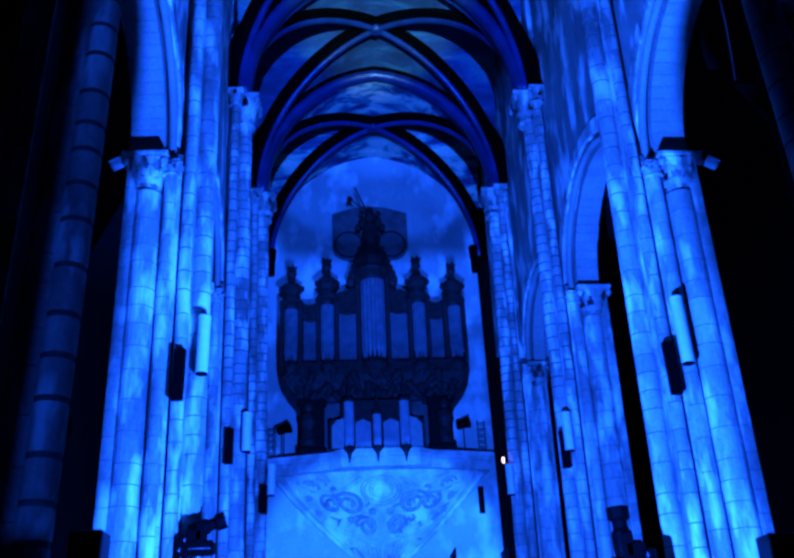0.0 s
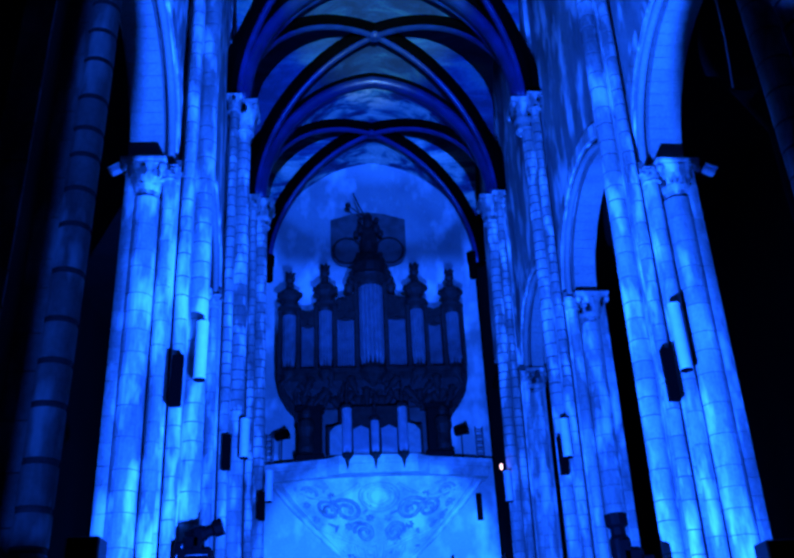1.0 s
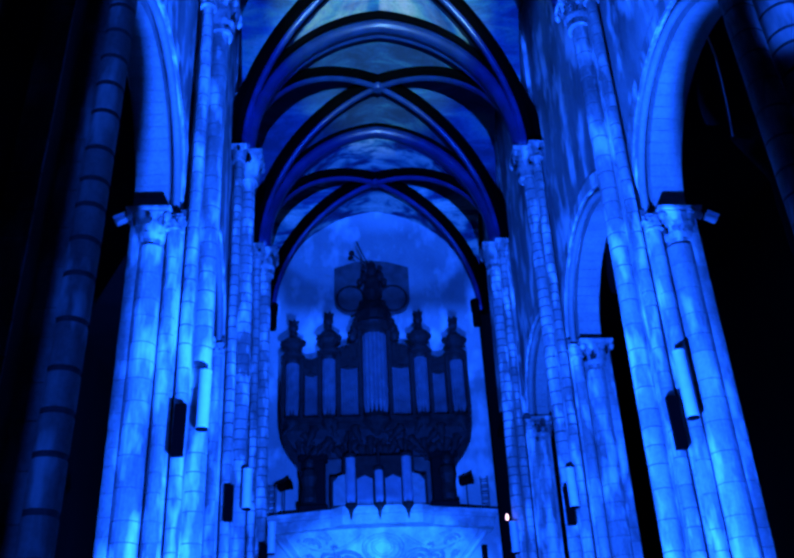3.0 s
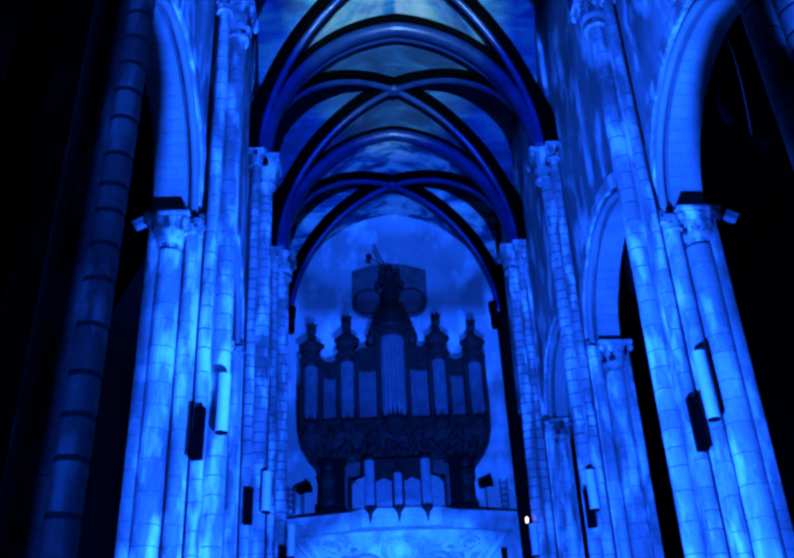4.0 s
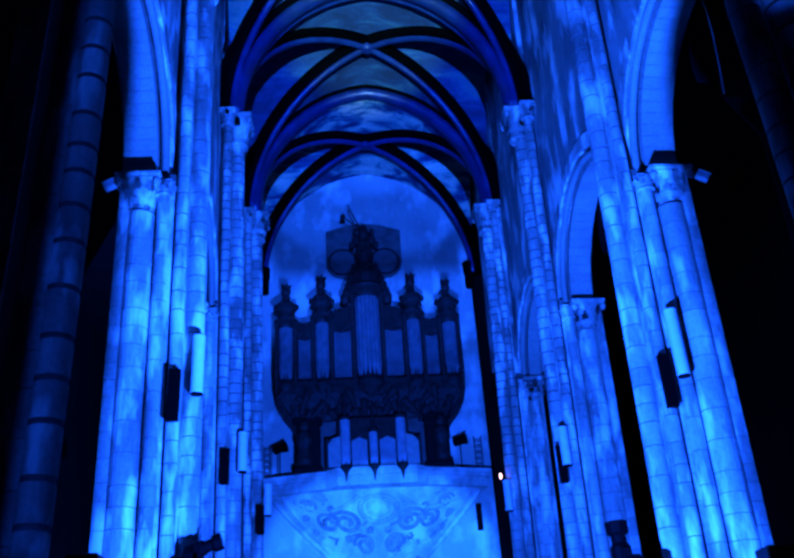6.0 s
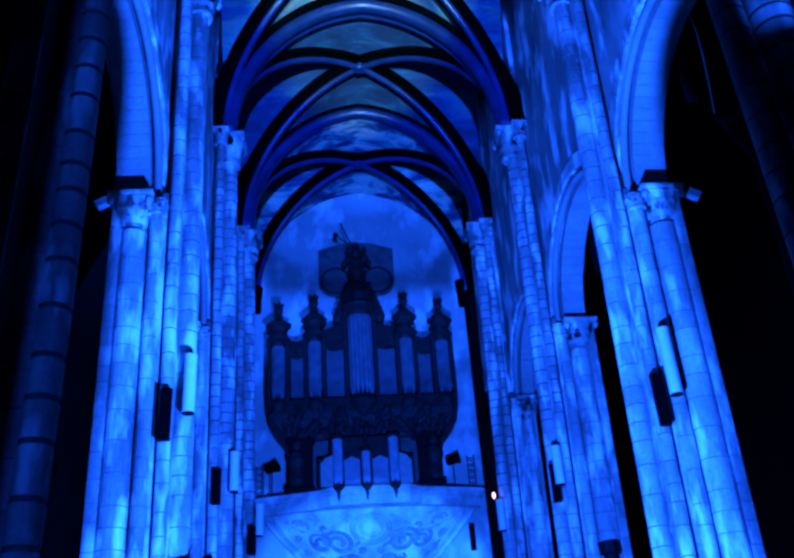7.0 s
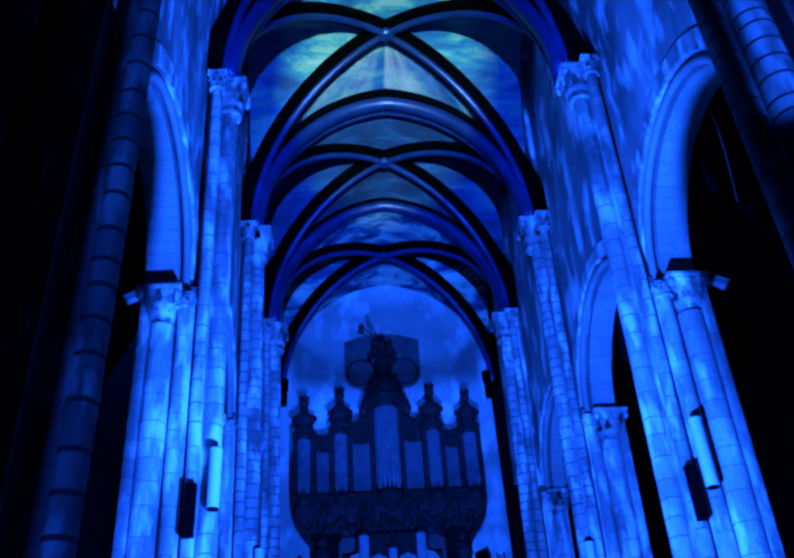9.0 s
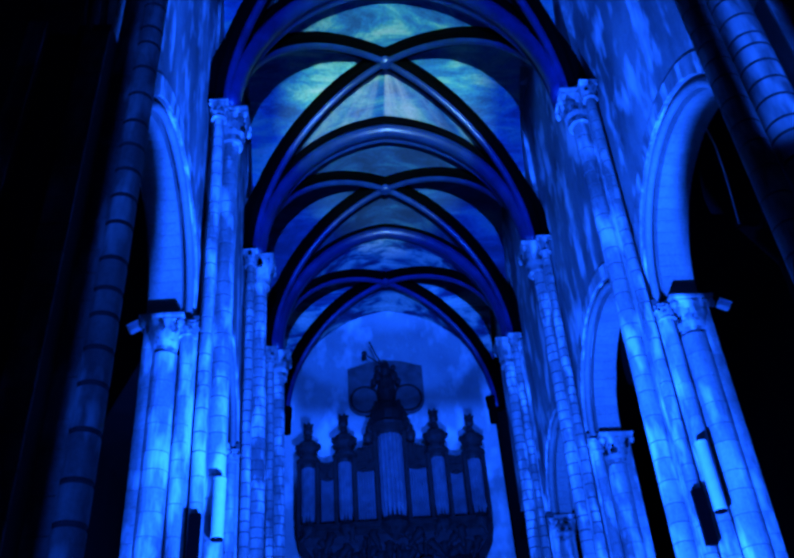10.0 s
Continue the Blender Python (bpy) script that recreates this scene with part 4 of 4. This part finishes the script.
def stand_box(x, y, z, w, h):
    sb = empty("stand_speaker", Matrix.Translation((x, y, 0)), "dark loudspeaker box on a black tripod stand", "loudspeaker", "loudspeakers on stands")
    part("cabinet", cube(-w / 2, w / 2, -0.3, 0.3, z - h, z, 0.03), GREY, sb)
    part("grille", cube(-w / 2 + 0.03, w / 2 - 0.03, -0.31, -0.3, z - h + 0.03, z - 0.03), BLACK, sb)
    part("pole", lathe(bmesh.new(), [(0.03, 0.5), (0.03, z - h)], seg=10), BLACK, sb)
    for k in range(3):
        a = 2 * math.pi * k / 3
        part("leg", tube(bmesh.new(), [(0, 0, 1.1), (0.35 * math.cos(a), 0.35 * math.sin(a), 0.55), (0.7 * math.cos(a), 0.7 * math.sin(a), 0.02)], 0.02), BLACK, sb)


stand_box(-6.38, 16.5, 4.8, 0.6, 0.9)
stand_box(6.55, 16.5, 4.3, 0.72, 0.9)

# warm bracket lamp beside the last pier
wl = empty("wall_lamp", Matrix.Translation((4.42, 33.0, 10.1)), "small warm lit wall lamp on the last pier", "lamp")
bm = bmesh.new()
bmesh.ops.create_icosphere(bm, subdivisions=2, radius=0.055, matrix=Matrix.Diagonal((1, 1, 2.4, 1)))
part("bulb", bm, WARM, wl, "glowing warm bulb")
part("bracket", tube(bmesh.new(), [(0, 0, -0.2), (0.12, 0.1, -0.24), (0.28, 0.28, -0.2)], 0.02), BLACK, wl)
part("cup", lathe(bmesh.new(), [(0.03, -0.24), (0.07, -0.2), (0.08, -0.16)], seg=10), BLACK, wl)

# stage lights and short ladders on the tribune
for s, x, z in ((-1, -4.55, TOP), (1, 3.75, TOP)):
    tl = empty("tribune_light", Matrix.Translation((x, 38.75, z)), "black stage light on a short stand on the tribune", "stage light", "tribune lights")
    bm = bmesh.new()
    lathe(bm, [(0.14, -0.32), (0.2, -0.25), (0.2, 0.1), (0.26, 0.32)], seg=14)
    bm.transform(Matrix.Translation((0, 0, 1.35)) @ Matrix.Rotation(radians(80), 4, "Y") @ Matrix.Rotation(radians(20), 4, "X"))
    part("head", bm, BLACK, tl)
    part("stand", lathe(bmesh.new(), [(0.2, 0.0), (0.2, 0.04), (0.03, 0.05), (0.03, 1.3)], seg=12), BLACK, tl)
    ld = empty("ladder", Matrix.Translation((s * 4.85 - 0.25, 38.95, z)), "short bright metal ladder standing on the tribune", "ladder", "ladders")
    for f in (-1, 1):
        part("rail", cube(f * 0.16 - 0.03, f * 0.16 + 0.03, -0.03, 0.03, 0, 1.5), LENS, ld)
    for k in range(5):
        part("rung", cube(-0.14, 0.14, -0.02, 0.02, 0.2 + 0.28 * k, 0.25 + 0.28 * k), LENS, ld)

# thin pale strand standing for a faint curved line under the arcade arch
cb = part("pale_strand", tube(bmesh.new(), [(7.66, 15.5, 17.65), (7.72, 15.5, 17.0), (7.69, 15.5, 16.1), (7.62, 15.5, 15.2), (7.54, 15.5, 14.4)], 0.022), WHITE)
tagged(cb, "thin pale strand below the arcade arch", "cable")


# ---- unseen projectors on stands, with added black masks that keep the light off the aisles and the vault ----
def projector_body(eye, target, label):
    pj = empty("light_projector", Matrix.Translation(eye), label, "projector", "projectors")
    way = (Vector(target) - Vector(eye)).normalized()
    q = way.to_track_quat("Y", "Z").to_matrix().to_4x4()
    bm = cube(-0.3, 0.3, -0.95, -0.12, -0.22, 0.22, 0.04)
    bm.transform(q)
    part("housing", bm, GREY, pj)
    bm = bmesh.new()
    lathe(bm, [(0.11, -0.14), (0.11, -0.05), (0.1, -0.045)], seg=18)
    bm.transform(q @ Matrix.Rotation(radians(-90), 4, "X"))
    part("lens_barrel", bm, BLACK, pj)
    for f in (-1, 1):
        part("stand_leg", tube(bmesh.new(), [(f * 0.1, -0.4, -0.25), (f * 0.25, -0.4, -1.0), (f * 0.35, -0.4, 0.02 - eye[2])], 0.025), BLACK, pj)
    part("stand_leg", tube(bmesh.new(), [(0, -0.3, -0.25), (0, 0.0, -1.0), (0, 0.15, 0.02 - eye[2])], 0.025), BLACK, pj)
    return pj


nave_pj = projector_body(STAND, (-0.1, 20.8, 10.3), "unseen grey floor projector with added light-blocking masks on a stand")


def mask(name, outline, plane, at):
    """A thin black plate near the lens: the outline of an opening, drawn small. plane: 0 across x, 2 across z; at: metres from the lens."""
    bm = bmesh.new()
    rim = []
    for p in outline:
        d = Vector(p) - Vector(STAND)
        rim.append(d * (at / abs(d[plane])))
    n = Vector((1, 0, 0)) if plane == 0 else Vector((0, 0, 1))
    a = [bm.verts.new(v) for v in rim]
    b = [bm.verts.new(v + n * 0.002) for v in rim]
    bm.faces.new(a)
    bm.faces.new(b[::-1])
    for i in range(len(a)):
        j = (i + 1) % len(a)
        bm.faces.new((a[i], a[j], b[j], b[i]))
    bmesh.ops.recalc_face_normals(bm, faces=bm.faces)
    return part(name, bm, BLACK, nave_pj)


for s in (-1, 1):
    (ya, da), (yb, db) = PIERS[s][0], PIERS[s][1]
    u = {-1: 6.78, 1: 6.9}[s] + (da + db) / 2 + LEAN[s] * 5
    flat = {-1: 1.5, 1: 1.27}[s]      # the opening reaches up far enough to keep the crown of the soffit dark
    arch = arch_points(FOOT[s] + 0.05, yb - HALF - 0.05, CAP_Z[s] + 0.25, k=flat)
    y1 = arch[-1][0]
    # the notch lets light reach the floodlight beside the capital
    zc = {-1: 13.65, 1: 13.06}[s]
    notch = [(s * u, y1, zc + 0.1), (s * u, y1 - 0.68, zc + 0.1), (s * u, y1 - 0.68, zc - 0.1), (s * u, y1, zc - 0.1)]
    mask("side_mask", [(s * u, 10.3, 0.4), (s * u, 10.3, arch[0][1]), (s * u, arch[0][0], arch[0][1])] + [(s * u, y, z) for y, z in arch] + notch + [(s * u, y1, 0.4)], 0, 0.35)
for s in (-1, 1):
    part("back_mask", cube(min(s * 0.3, s * 0.315), max(s * 0.3, s * 0.315), -0.6, -0.03, -0.3, 1.4), BLACK, nave_pj)
mask("top_mask", [(-4.9, 11.5, 22.9), (4.95, 11.5, 22.9), (4.95, END_Y, 22.9), (-4.9, END_Y, 22.9)], 2, 0.5)

# unseen slotted projectors at the choir end, one for each near pier, blades added to confine the light
for s, half, x, y, low in ((-1, 0.215, -5.17, 10.1, 3.6), (1, 0.36, 5.4, 9.6, 11.3)):
    eye = Vector(SIDE[s])
    pj = projector_body(SIDE[s], (x, y, 12.0), "unseen grey floor projector with an added narrow slot on a stand")
    k = 0.5 / (y - eye.y)
    for f in (-1, 1):
        a, b = (x + f * half - eye.x) * k, (x + f * half - eye.x) * k + f * 0.25
        part("slot_blade", cube(min(a, b), max(a, b), 0.5, 0.503, -0.1, 0.6), BLACK, pj)
    z = (low - eye.z) * k
    part("lower_blade", cube(-0.2, 0.2, 0.504, 0.507, z - 0.25, z), BLACK, pj)
